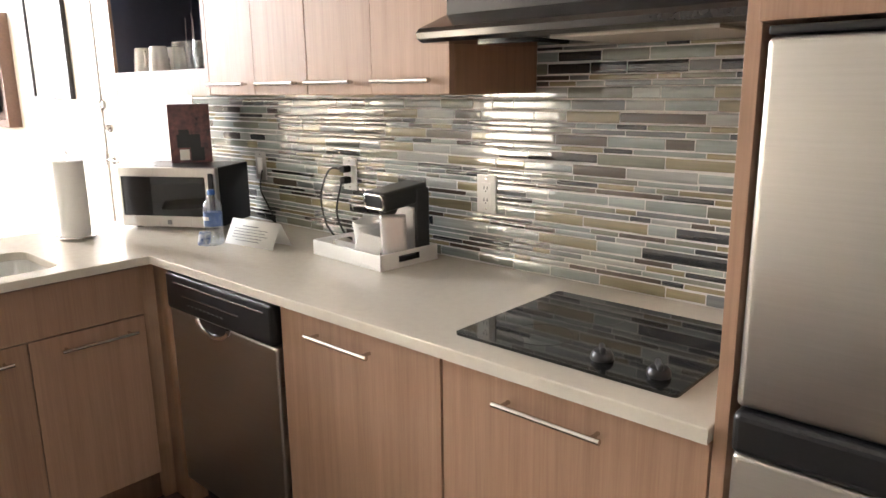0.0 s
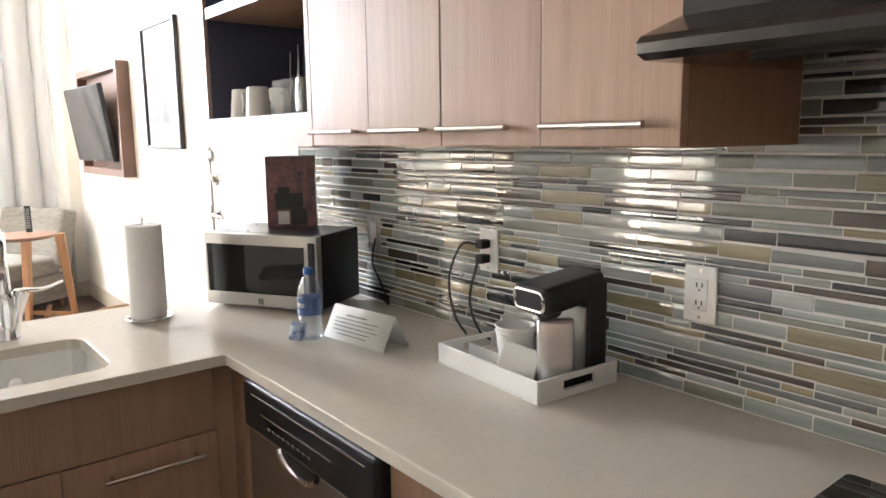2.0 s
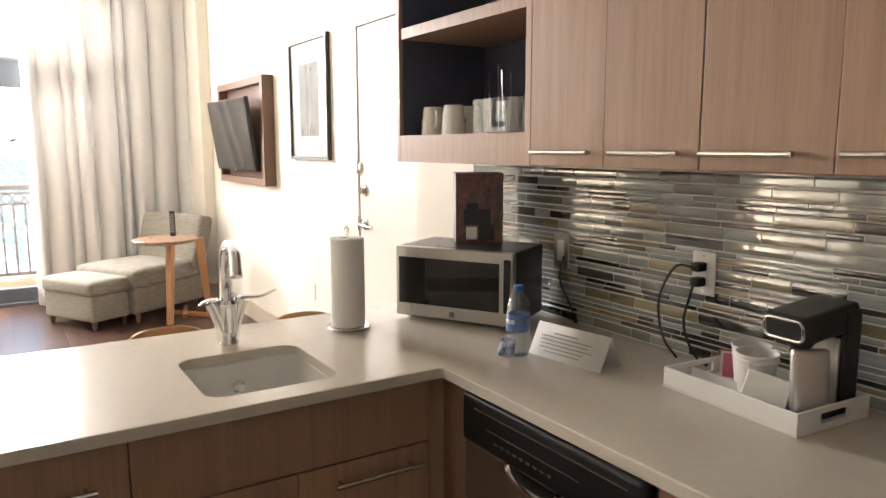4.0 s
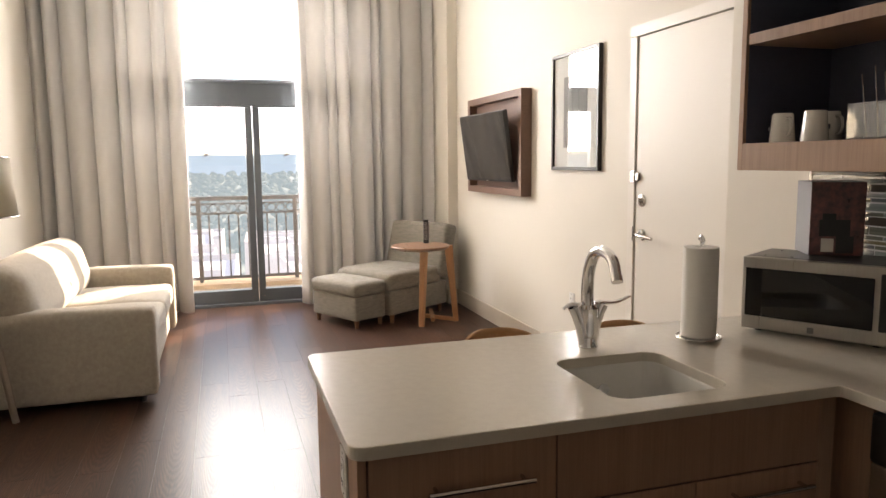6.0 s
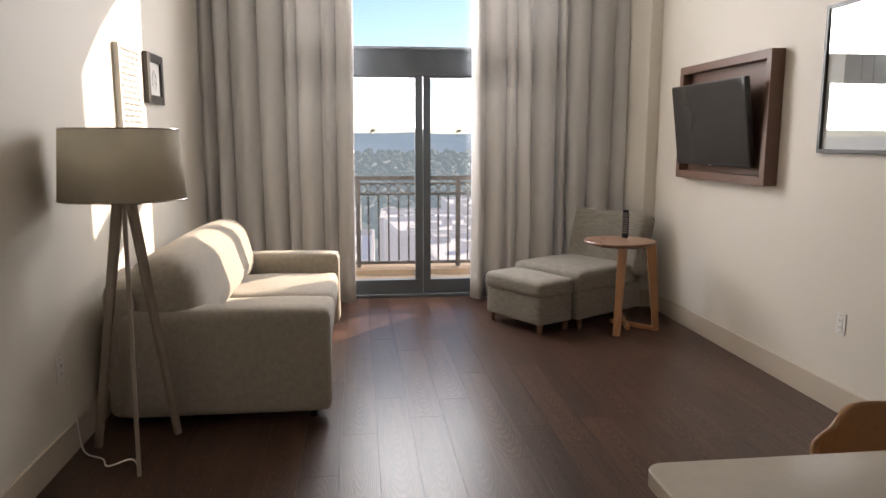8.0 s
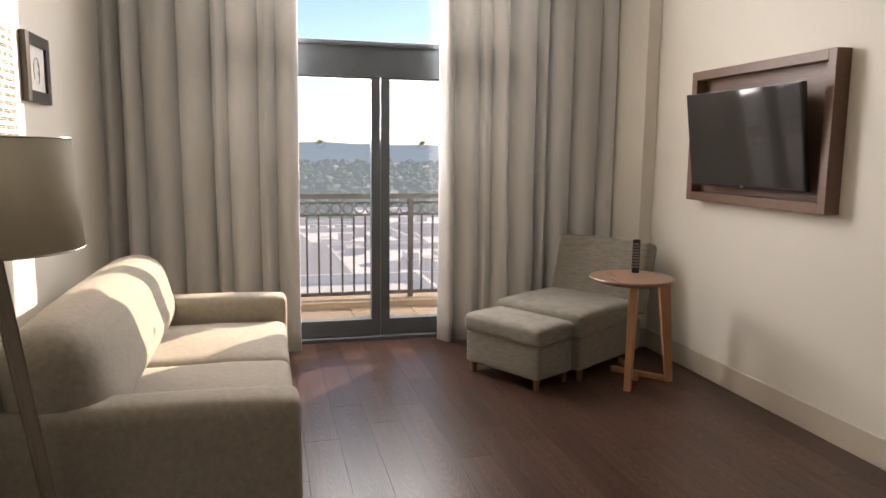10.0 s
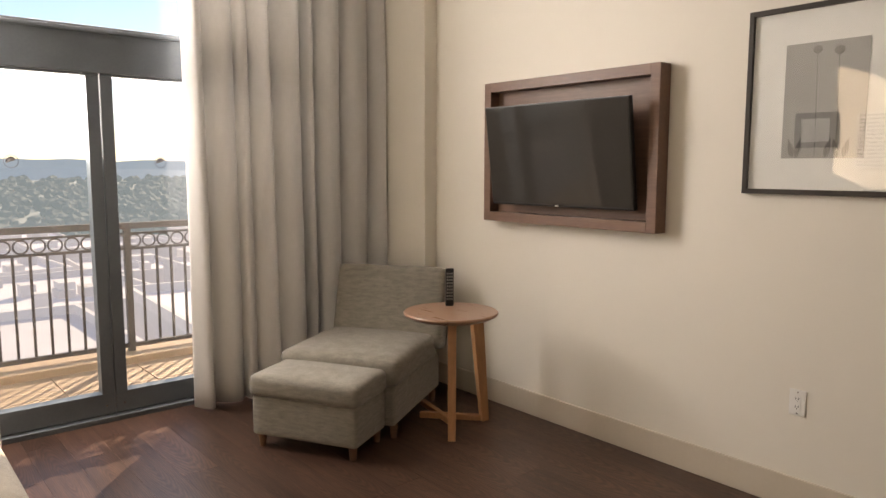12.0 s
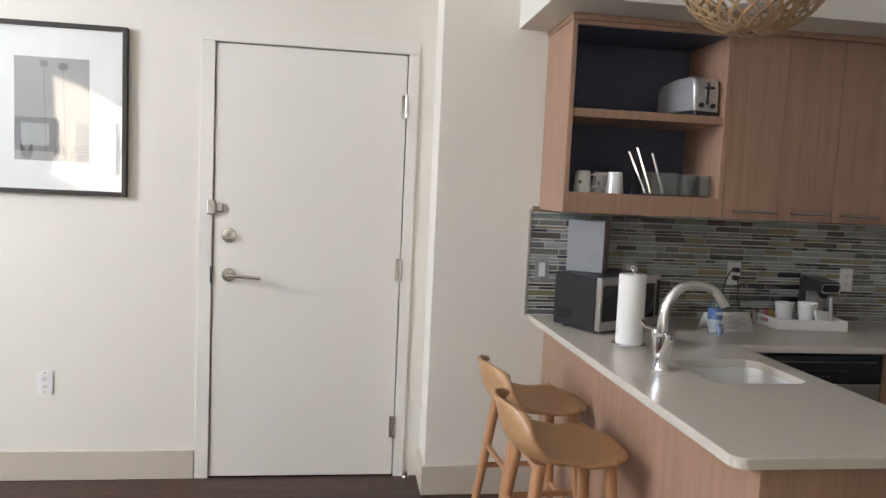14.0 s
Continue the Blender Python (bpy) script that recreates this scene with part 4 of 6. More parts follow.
# television in its wooden surround
tvs = thing("tv_surround", pose(-6.868, NY, 1.592), "brown wooden wall box around the television", "wall panel")
w, h, d = 0.612, 0.414, 0.09
for name, lo, hi in (("frame_side", (-w, -d, -h), (-w + 0.055, 0, h)), ("frame_side", (w - 0.055, -d, -h), (w, 0, h)), ("frame_rail", (-w + 0.055, -d, h - 0.055), (w - 0.055, 0, h)), ("frame_rail", (-w + 0.055, -d, -h), (w - 0.055, 0, -h + 0.055)), ("back_panel", (-w + 0.055, -0.02, -h + 0.055), (w - 0.055, 0, h - 0.055))):
    bm = N()
    box(bm, lo, hi, 0.002)
    part(name, bm, TVWOOD, tvs)
tv = thing("television", pose(-6.852, NY - 0.125, 1.573, 7.6, 0, 1), "black flat television tilted forward on its bracket", "television")
bm = N()
box(bm, (-0.495, -0.045, -0.284), (0.495, -0.01, 0.284), 0.006)
part("casing", bm, BLACK, tv)
bm = N()
box(bm, (-0.487, -0.0475, -0.268), (0.487, -0.0455, 0.276))
part("screen", bm, SCREEN, tv, "glossy black screen, switched off", smooth=False)
bm = N()
box(bm, (-0.012, -0.0485, -0.281), (0.012, -0.0458, -0.273))
part("badge", bm, WHITE, tv)
bm = N()
box(bm, (-0.1, -0.01, -0.08), (0.1, 0.085, 0.08), 0.004)
part("wall_bracket", bm, BLACK, tv)

# framed print by the door
pic = thing("framed_picture", pose(-5.528, NY, 1.782), "dark-framed botanical photograph with a wide white mat", "picture")
w, h, d, f = 0.33, 0.394, 0.03, 0.022
for name, lo, hi in (("frame_bar", (-w, -d, -h), (-w + f, 0, h)), ("frame_bar", (w - f, -d, -h), (w, 0, h)), ("frame_bar", (-w + f, -d, h - f), (w - f, 0, h)), ("frame_bar", (-w + f, -d, -h), (w - f, 0, -h + f))):
    bm = N()
    box(bm, lo, hi, 0.002)
    part(name, bm, DARKF, pic)
bm = N()
box(bm, (-w + f, -0.012, -h + f), (w - f, -0.004, h - f))
part("mat_board", bm, PAPER, pic, "white mat board")
PRINT = mat("photo_print", (0.30, 0.295, 0.28), (0.25, 0.245, 0.235), 4, 0.7)
bm = N()
box(bm, (-0.168, -0.0145, -0.24), (0.158, -0.0125, 0.235))
ph = part("photograph", bm, PRINT, pic, "grey photograph of poppy stems and seed heads")
bm = N()
for x0, z0, x1, z1, rr in ((-0.03, -0.235, -0.04, 0.19, 0.0012), (0.055, -0.235, 0.045, 0.18, 0.0012), (-0.1, -0.235, -0.09, -0.15, 0.0012)):
    bar_between(bm, (x0, -0.0152, z0), (x1, -0.0152, z1), 2 * rr, 0.0012)
for x, z, rr in ((-0.04, 0.205, 0.02), (0.045, 0.195, 0.022)):
    lathe(bm, [(0, -rr), (rr * 0.8, -rr * 0.5), (rr, 0), (rr * 0.75, rr * 0.6), (0, rr * 0.85)], 14, Matrix.Translation((x, -0.0155, z)) @ Matrix.Diagonal((1, 0.06, 1, 1)))
for x, s in ((-0.10, 1), (-0.13, -1), (0.02, 1), (0.05, -1), (0.09, 1)):
    lathe(bm, [(0, -0.04), (0.011, -0.02), (0.013, 0.0), (0, 0.045)], 10, Matrix.Translation((x, -0.0155, -0.20)) @ pose(0, 0, 0, 0, 14 * s, 0) @ Matrix.Diagonal((1, 0.06, 1, 1)))
part("stems", bm, mat("stem_print", (0.13, 0.128, 0.122), None, 20, 0.7), ph)
bm = N()
bm.faces.new([bm.verts.new(p) for p in ((-w + f, -0.022, -h + f), (w - f, -0.022, -h + f), (w - f, -0.022, h - f), (-w + f, -0.022, h - f))])
gz = part("glazing", bm, PICGLASS, pic, "clear reflective glass")
gz.visible_shadow = False

# tripod floor lamp
lamp = thing("floor_lamp", pose(-5.46, -1.105, 0), "tripod floor lamp with a cream drum shade", "floor lamp")
HUB = Vector((0, 0.0, 1.22))
for fx, fy in ((0.262, 0.07), (-0.07, -0.215), (-0.19, 0.125)):
    bm = N()
    bar_between(bm, (fx, fy, 0), HUB + Vector((fx * 0.12, fy * 0.12, 0.0)), 0.028, 0.018, 1.4)
    part("leg", bm, LAMPW, lamp)
bm = N()
cyl(bm, HUB - Vector((0, 0, 0.03)), HUB + Vector((0, 0, 0.03)), 0.035, n=20)
cyl(bm, HUB, HUB + Vector((0, 0, 0.1)), 0.012, n=12)
part("hub", bm, LAMPW, lamp)
SHADE = translucent(mat("shade_linen", (0.72, 0.68, 0.58), (0.68, 0.64, 0.545), 20, 0.8, bump=0.15, fine=200), 0.5)
bm = N()
lathe(bm, [(0.266, 1.19), (0.245, 1.505)], 64)
bm.faces.ensure_lookup_table()
for fc in [fc for fc in bm.faces if len(fc.verts) > 4]:
    bm.faces.remove(fc)
sh = part("shade", bm, SHADE, lamp, "cream linen drum shade")
sm = sh.modifiers.new("thick", "SOLIDIFY")
sm.thickness = 0.003
bm = N()
for r_, z_ in ((0.267, 1.193), (0.2455, 1.502)):
    sweep(bm, [(r_ * math.cos(t), r_ * math.sin(t), z_) for t in [2 * math.pi * k / 48 for k in range(49)]], 0.003, 6)
for k in range(3):
    t = 2 * math.pi * k / 3
    cyl(bm, (0, 0, 1.32), (0.243 * math.cos(t), 0.243 * math.sin(t), 1.50), 0.003, n=6)
part("shade_ring", bm, NICKEL, sh)
bm = N()
lathe(bm, [(0.0, 1.32), (0.014, 1.325), (0.016, 1.36), (0.03, 1.40), (0.028, 1.43), (0.0, 1.45)], 18)
part("bulb", bm, WHITE, lamp)
bm = N()
sweep(bm, curve([(-5.40, SY + 0.03, 0.40), (-5.42, SY + 0.05, 0.2), (-5.45, SY + 0.06, 0.02), (-5.38, -1.25, 0.008), (-5.30, -1.2, 0.008), (-5.36, -1.12, 0.008), (-5.28, -1.06, 0.008)], 10), 0.004, 8)
solo("lamp_cord", bm, WHITE, "thin pale lamp cord trailing to the wall outlet", "cord")


# ---- kitchen: small things ----
def outlet(at, label, face="outlet", plate=WHITE):
    """A wall plate; local -y looks into the room."""
    o = thing("wall_outlet" if face == "outlet" else "light_switch", at, label, "outlet" if face == "outlet" else "switch")
    bm = N()
    box(bm, (-0.036, -0.006, -0.058), (0.036, 0, 0.058), 0.0025)
    pl = part("cover_plate", bm, plate, o)
    if face == "outlet":
        bm = N()
        box(bm, (-0.0165, -0.0085, -0.034), (0.0165, -0.006, 0.034), 0.0012)
        rc = part("receptacle", bm, WHITE, o)
        for z in (0.018, -0.018):
            for x in (-0.006, 0.006):
                bm = N()
                box(bm, (x - 0.0015, -0.0092, z - 0.004), (x + 0.0015, -0.0084, z + 0.006))
                part("slot", bm, BLACK, rc)
            bm = N()
            cyl(bm, (0, -0.0089, z - 0.009), (0, -0.0084, z - 0.009), 0.0022, n=10)
            part("slot", bm, BLACK, rc)
    else:
        bm = N()
        box(bm, (-0.0165, -0.0095, -0.034), (0.0165, -0.006, 0.034), 0.002)
        part("rocker", bm, WHITE, o)
    for z in (-0.047, 0.047):
        bm = N()
        cyl(bm, (0, -0.0068, z), (0, -0.0058, z), 0.003, n=10)
        part("screw", bm, NICKEL, pl)
    return o


TY = 2.2588
outlet(pose(-1.585, TY, 1.12), "white double outlet on the tiled backsplash")
o2 = outlet(pose(-2.212, TY, 1.136), "white outlet with two black plugs in it")
outlet(pose(-2.77, TY, 1.13), "satin metal switch plate on the tiled backsplash", "switch", STEELV)
outlet(pose(-3.213, TY, 1.127), "steel switch plate at the end of the backsplash", "switch", mat("plate_steel", (0.33, 0.33, 0.33), None, 9, 0.5, 0.3))
outlet(pose(-5.569, NY, 0.483), "white wall outlet above the baseboard", "outlet")
outlet(pose(-5.403, SY, 0.43, 0, 0, 180), "white wall outlet feeding the floor lamp", "outlet")
outlet(pose(-2.70, 0.434, 0.775), "white outlet on the peninsula end panel", "outlet")

# microwave
mic = thing("microwave", pose(-3.078, 1.80, CT, 0, 0, 30), "black and stainless countertop microwave standing askew", "microwave")
w, d, h = 0.42, 0.268, 0.245
bm = N()
box(bm, (0, 0.03, 0.012), (w, d, h), 0.004)
bd = part("casing", bm, BLACK, mic)
bm = N()
box(bm, (0.0, 0.0, 0.012), (w, 0.029, h), 0.004)
fc = part("door_frame", bm, STEEL, mic, "stainless steel front frame")
bm = N()
box(bm, (0.012, -0.003, 0.055), (w - 0.045, 0.0005, h - 0.035), 0.002)
part("door_glass", bm, BLACKG, fc, "dark tinted door glass")
bm = N()
box(bm, (w - 0.03, -0.006, 0.055), (w - 0.008, 0.0005, h - 0.02), 0.003)
part("control_strip", bm, BLACK, fc)
bm = N()
box(bm, (w * 0.5 - 0.009, -0.0025, 0.022), (w * 0.5 + 0.009, 0.0005, 0.040))
part("badge", bm, INK, fc)
bm = N()
for k in range(9):
    for j in range(3):
        box(bm, (-0.0008, 0.16 + 0.009 * k, 0.05 + 0.014 * j), (0.0005, 0.165 + 0.009 * k, 0.057 + 0.014 * j))
part("side_vent", bm, BLACKG, bd)
bm = N()
for x, y in ((0.05, 0.06), (0.13, 0.06), (0.05, 0.22), (0.37, 0.22)):
    cyl(bm, (x, y, h), (x, y, h + 0.0015), 0.004, n=10)
part("top_rivets", bm, RUBBER, bd)
for x in (0.04, w - 0.04):
    for y in (0.05, d - 0.04):
        bm = N()
        cyl(bm, (x, y, 0), (x, y, 0.013), 0.012, n=12)
        part("foot", bm, RUBBER, mic)

bxs = thing("coffee_box", pose(-2.968, 2.062, CT + 0.2465, 0, 0, 60), "small carton with a dark coffee photograph on its front", "box")
CARTON = mat("carton_photo", (0.30, 0.12, 0.11), (0.035, 0.03, 0.04), 26, 0.3, fine=60)
FOIL = mat("grey_carton", (0.30, 0.31, 0.33), (0.27, 0.28, 0.30), 6, 0.45)
bm = N()
box(bm, (-0.08, 0.0, 0), (0.08, 0.165, 0.235), 0.0015)
part("carton", bm, FOIL, bxs, "plain grey carton sides")
bm = N()
box(bm, (-0.079, -0.0015, 0.001), (0.079, -0.0001, 0.234))
fp = part("front_print", bm, CARTON, bxs, "dark red and brown photograph")
bm = N()
box(bm, (-0.045, -0.0022, 0.012), (-0.008, -0.0014, 0.055), 0.0)
part("printed_cup", bm, CERAM, fp)
bm = N()
box(bm, (-0.052, -0.0022, 0.062), (0.038, -0.0014, 0.115))
box(bm, (-0.044, -0.0022, 0.115), (-0.004, -0.0014, 0.135))
box(bm, (-0.002, -0.0022, 0.008), (0.05, -0.0014, 0.062))
part("printed_machine", bm, BLACK, fp)

# paper towels
tow = thing("paper_towel_holder", pose(-3.028, 1.60, CT), "white paper towel roll on a chrome wire stand", "paper towels")
bm = N()
sweep(bm, [(0.066 * math.cos(t), 0.066 * math.sin(t), 0.009) for t in [2 * math.pi * k / 40 for k in range(41)]], 0.0035, 8)
sweep(bm, [(0.058 * math.cos(t), 0.058 * math.sin(t), 0.004) for t in [2 * math.pi * k / 40 for k in range(41)]], 0.004, 8)
cyl(bm, (0, 0, 0.002), (0, 0, 0.008), 0.06, n=36)
sweep(bm, curve([(0, 0, 0.005), (0, 0, 0.295), (-0.012, 0, 0.31), (0, 0, 0.325), (0.012, 0, 0.31), (0.004, 0, 0.298)], 8), 0.0032, 8)
part("stand", bm, CHROME, tow)
bm = N()
lathe(bm, [(0.02, 0.012), (0.052, 0.012), (0.0535, 0.016), (0.0535, 0.286), (0.052, 0.29), (0.02, 0.29), (0.0195, 0.286)], 48)
part("roll", bm, PAPER, tow)

# bottle, coffee pod packet, folded card
bot = thing("water_bottle", pose(-2.512, 1.872, CT), "small clear plastic water bottle with blue label", "bottle")
BLUE = mat("blue_label", (0.028, 0.075, 0.25), (0.16, 0.25, 0.42), 18, 0.35)
BLUEC = mat("blue_cap", (0.03, 0.11, 0.36), None, 20, 0.4)
bm = N()
lathe(bm, [(0.0, 0.001), (0.026, 0.001), (0.031, 0.006), (0.0325, 0.018), (0.0305, 0.027), (0.0325, 0.036), (0.0305, 0.045), (0.0325, 0.054), (0.0305, 0.062), (0.0318, 0.07), (0.0318, 0.118), (0.0325, 0.124), (0.0315, 0.138), (0.0265, 0.154), (0.016, 0.168), (0.0115, 0.174), (0.0115, 0.183)], 32)
part("bottle_body", bm, PETM, bot)
bm = N()
lathe(bm, [(0.0322, 0.07), (0.0326, 0.073), (0.0326, 0.115), (0.0322, 0.118)], 32)
for f_ in [f_ for f_ in bm.faces if len(f_.verts) > 4]:
    bm.faces.remove(f_)
lb = part("label_band", bm, BLUE, bot, "blue printed label")
bm = N()
for k in range(9):
    t = radians(-115 + 7 * k)
    box(bm, (-0.0012, -0.0003, 0.092), (0.0012, 0.0003, 0.104), m=Matrix.Translation((0.033 * math.cos(t), 0.033 * math.sin(t), 0)) @ pose(0, 0, 0, 0, 0, math.degrees(t) + 90))
part("label_lettering", bm, WHITE, lb)
bm = N()
lathe(bm, [(0.0135, 0.179), (0.0138, 0.181), (0.0138, 0.193), (0.012, 0.196), (0.0, 0.196)], 24)
part("cap", bm, BLUEC, bot, "blue screw cap")
bm = N()
cushion(bm, (-0.022, -0.009, 0.0), (0.022, 0.009, 0.052), 0.008, 0.0, 8, pose(0, 0, 0, -14, 6), 0.009)
solo("snack_packet", bm, mat("foil_blue", (0.55, 0.60, 0.66), (0.04, 0.09, 0.26), 60, 0.3, 0.4), "small blue and silver foil packet beside the bottle", "packet", at=pose(-2.505, 1.822, CT + 0.004, 0, 0, 30))
card = thing("tent_card", pose(-2.512, 1.91, CT, 0, 0, 8), "folded white paper tent card with printed lines", "card")
bm = N()
for s_ in (0, 1):
    y0_, y1_ = ((0.0, 0.045) if s_ == 0 else (0.09, 0.045))
    vs = [bm.verts.new(p) for p in ((0.0, y0_, 0.0), (0.245, y0_, 0.0), (0.245, y1_, 0.085), (0.0, y1_, 0.085))]
    bm.faces.new(vs)
bmesh.ops.remove_doubles(bm, verts=bm.verts, dist=0.0005)
cp_ = part("folded_sheet", bm, PAPER, card)
sm = cp_.modifiers.new("thick", "SOLIDIFY")
sm.thickness = 0.0008
slope = Matrix.Translation((0, -0.0012, 0)) @ pose(0, 0, 0, -math.degrees(math.atan2(0.045, 0.095)))
bm = N()
for k, (a, b) in enumerate(((0.07, 0.15), (0.03, 0.20), (0.03, 0.19), (0.03, 0.205), (0.03, 0.18), (0.05, 0.17))):
    z = 0.07 - 0.0105 * k
    box(bm, (a, -0.0006, z), (b, 0.0, z + (0.0018 if k else 0.0028)), m=slope)
part("printed_lines", bm, INK, cp_)

# tray with the coffee maker and cups
tray = thing("serving_tray", pose(-1.935, 2.108, CT, 0, 0, -4), "white rectangular serving tray with cut-out handles", "tray")
bm = N()
hx_, hy_ = 0.176, 0.118
box(bm, (-hx_, -hy_, 0.001), (hx_, hy_, 0.007))
t_ = 0.006
box(bm, (-hx_, -hy_, 0.007), (hx_, -hy_ + t_, 0.05), 0.002)
box(bm, (-hx_, hy_ - t_, 0.007), (hx_, hy_, 0.05), 0.002)
for s_ in (-1, 1):
    xa, xb = (s_ * hx_, s_ * (hx_ - t_))
    x0_, x1_ = min(xa, xb), max(xa, xb)
    box(bm, (x0_, -hy_ + t_, 0.007), (x1_, -0.045, 0.05))
    box(bm, (x0_, 0.045, 0.007), (x1_, hy_ - t_, 0.05))
    box(bm, (x0_, -0.045, 0.007), (x1_, 0.045, 0.016))
    box(bm, (x0_, -0.045, 0.038), (x1_, 0.045, 0.05))
part("tray_body", bm, WHITE, tray)
bm = N()
box(bm, (-hx_ + t_, -0.03, 0.007), (-0.03, -0.026, 0.036))
part("divider", bm, WHITE, tray)

cm = thing("coffee_maker", pose(-1.832, 2.125, CT + 0.0075, 0, 0, -4), "black single-cup coffee maker with silver rim", "coffee maker")
bm = N()
box(bm, (-0.052, 0.025, 0), (0.052, 0.085, 0.225), 0.008, 3)
part("water_tank", bm, BLACK, cm)
bm = N()
box(bm, (-0.05, -0.085, 0), (0.05, 0.026, 0.018), 0.004)
part("drip_base", bm, BLACK, cm)
bm = N()
for k in range(6):
    box(bm, (-0.04 + 0.015 * k, -0.075, 0.018), (-0.033 + 0.015 * k, 0.015, 0.02))
part("drip_grate", bm, NICKEL, cm)
bm = N()
tilt = Matrix.Translation((0, 0, 0.2)) @ pose(0, 0, 0, 6) @ Matrix.Translation((0, 0, -0.2))
box(bm, (-0.05, -0.10, 0.172), (0.05, 0.08, 0.232), 0.010, 3, m=tilt)
hd = part("brew_head", bm, BLACK, cm)
bm = N()
rim_ = [tilt @ Vector((x, -0.1005, z)) for x, z in rounded(-0.044, 0.044, 0.182, 0.224, 0.013)]
rim_.append(rim_[0])
sweep(bm, rim_, 0.0035, 8)
part("silver_rim", bm, CHROME, hd, "silver rim round the front badge")
bm = N()
lathe(bm, [(0.034, 0.178), (0.028, 0.155), (0.012, 0.138), (0.0, 0.138)], 20, pose(0, -0.045, 0))
part("brew_spout", bm, BLACK, hd)
bm = N()
box(bm, (-0.045, 0.018, 0.02), (0.045, 0.026, 0.165), 0.002)
part("front_plate", bm, STEEL, cm, "brushed steel back plate")
CUPM = mat("paper_cup", (0.72, 0.70, 0.66), (0.68, 0.66, 0.62), 20, 0.6)


def cup(at, n, label):
    c = thing("paper_cup", at, label, "cup", "cups on the tray")
    for k in range(n):
        bm = N()
        z = 0.012 * k
        lathe(bm, [(0.0, z + 0.004), (0.031, z + 0.002), (0.032, z), (0.0435, z + 0.098), (0.046, z + 0.1), (0.046, z + 0.104), (0.043, z + 0.104), (0.0415, z + 0.098), (0.031, z + 0.008), (0.0, z + 0.006)], 32)
        part("cup_wall", bm, CUPM, c)


cup(pose(-1.922, 2.068, CT + 0.0075), 2, "stack of ribbed white paper cups under the spout")
cup(pose(-1.99, 2.15, CT + 0.0075), 1, "white paper cup on the tray")
bm = N()
cushion(bm, (-0.046, -0.005, 0), (0.046, 0.005, 0.088), 0.004, 0.0, 7, pose(0, 0, 0, -22, 8, 0), 0.004)
solo("coffee_sachet", bm, PAPER, "white paper sachet leaning against the cups", "sachet", at=pose(-1.872, 2.006, CT + 0.0095, 0, 0, 14))
bm = N()
cushion(bm, (-0.042, -0.009, 0), (0.042, 0.009, 0.13), 0.008, 0.0, 8, pose(0, 0, 0, -4, 0, 4), 0.007)
solo("foil_pouch", bm, mat("foil", (0.64, 0.63, 0.62), (0.58, 0.57, 0.56), 8, 0.3, 0.85, bump=0.15), "silver foil coffee pouch leaning on the machine", "pouch", at=pose(-1.80, 2.07, CT + 0.0285, 0, 0, 62))
PACKS = (("brown", (0.28, 0.15, 0.075)), ("white", (0.75, 0.74, 0.70)), ("pink", (0.62, 0.16, 0.24)), ("red", (0.42, 0.07, 0.06)), ("yellow", (0.62, 0.45, 0.13)))
for k, (nm, c_) in enumerate(PACKS):
    bm = N()
    box(bm, (-0.025, -0.002, 0), (0.025, 0.002, 0.058), 0.001, m=pose(0, 0, 0, -14))
    solo("sugar_packet", bm, mat(nm + "_packet", c_, None, 30, 0.5), "small " + nm + " paper condiment packet in the tray", "packet", "condiment packets", at=pose(-2.085 + 0.016 * k, 2.20 - 0.012 * (k % 3), CT + 0.0085, 0, 0, 30))

# plugs and cords
plug = thing("power_cord", pose(-2.212, TY - 0.009, 1.136), "black appliance plugs with looping cords", "cord")
for z, pts in ((0.02, [(0, -0.03, 0.02), (-0.05, -0.05, 0.015), (-0.09, -0.06, -0.08), (-0.075, -0.055, -0.18), (-0.03, -0.05, -0.229)]), (-0.02, [(0, -0.03, -0.02), (0.0, -0.045, -0.05), (-0.005, -0.06, -0.13), (0.03, -0.06, -0.2), (0.06, -0.04, -0.2295)])):
    bm = N()
    box(bm, (-0.014, -0.034, z - 0.012), (0.014, 0.0, z + 0.012), 0.005)
    pg = part("plug", bm, RUBBER, plug)
    bm = N()
    sweep(bm, curve(pts, 10), 0.0036, 8)
    part("cord", bm, RUBBER, pg)
bm = N()
sweep(bm, curve([(-2.745, TY - 0.016, 1.115), (-2.745, TY - 0.03, 1.04), (-2.72, TY - 0.02, 0.98), (-2.68, TY - 0.012, 0.906), (-2.72, TY - 0.03, 0.94)], 10), 0.003, 8)
bm.transform(mic.matrix_world.inverted())
part("power_lead", bm, RUBBER, mic, "black power lead")

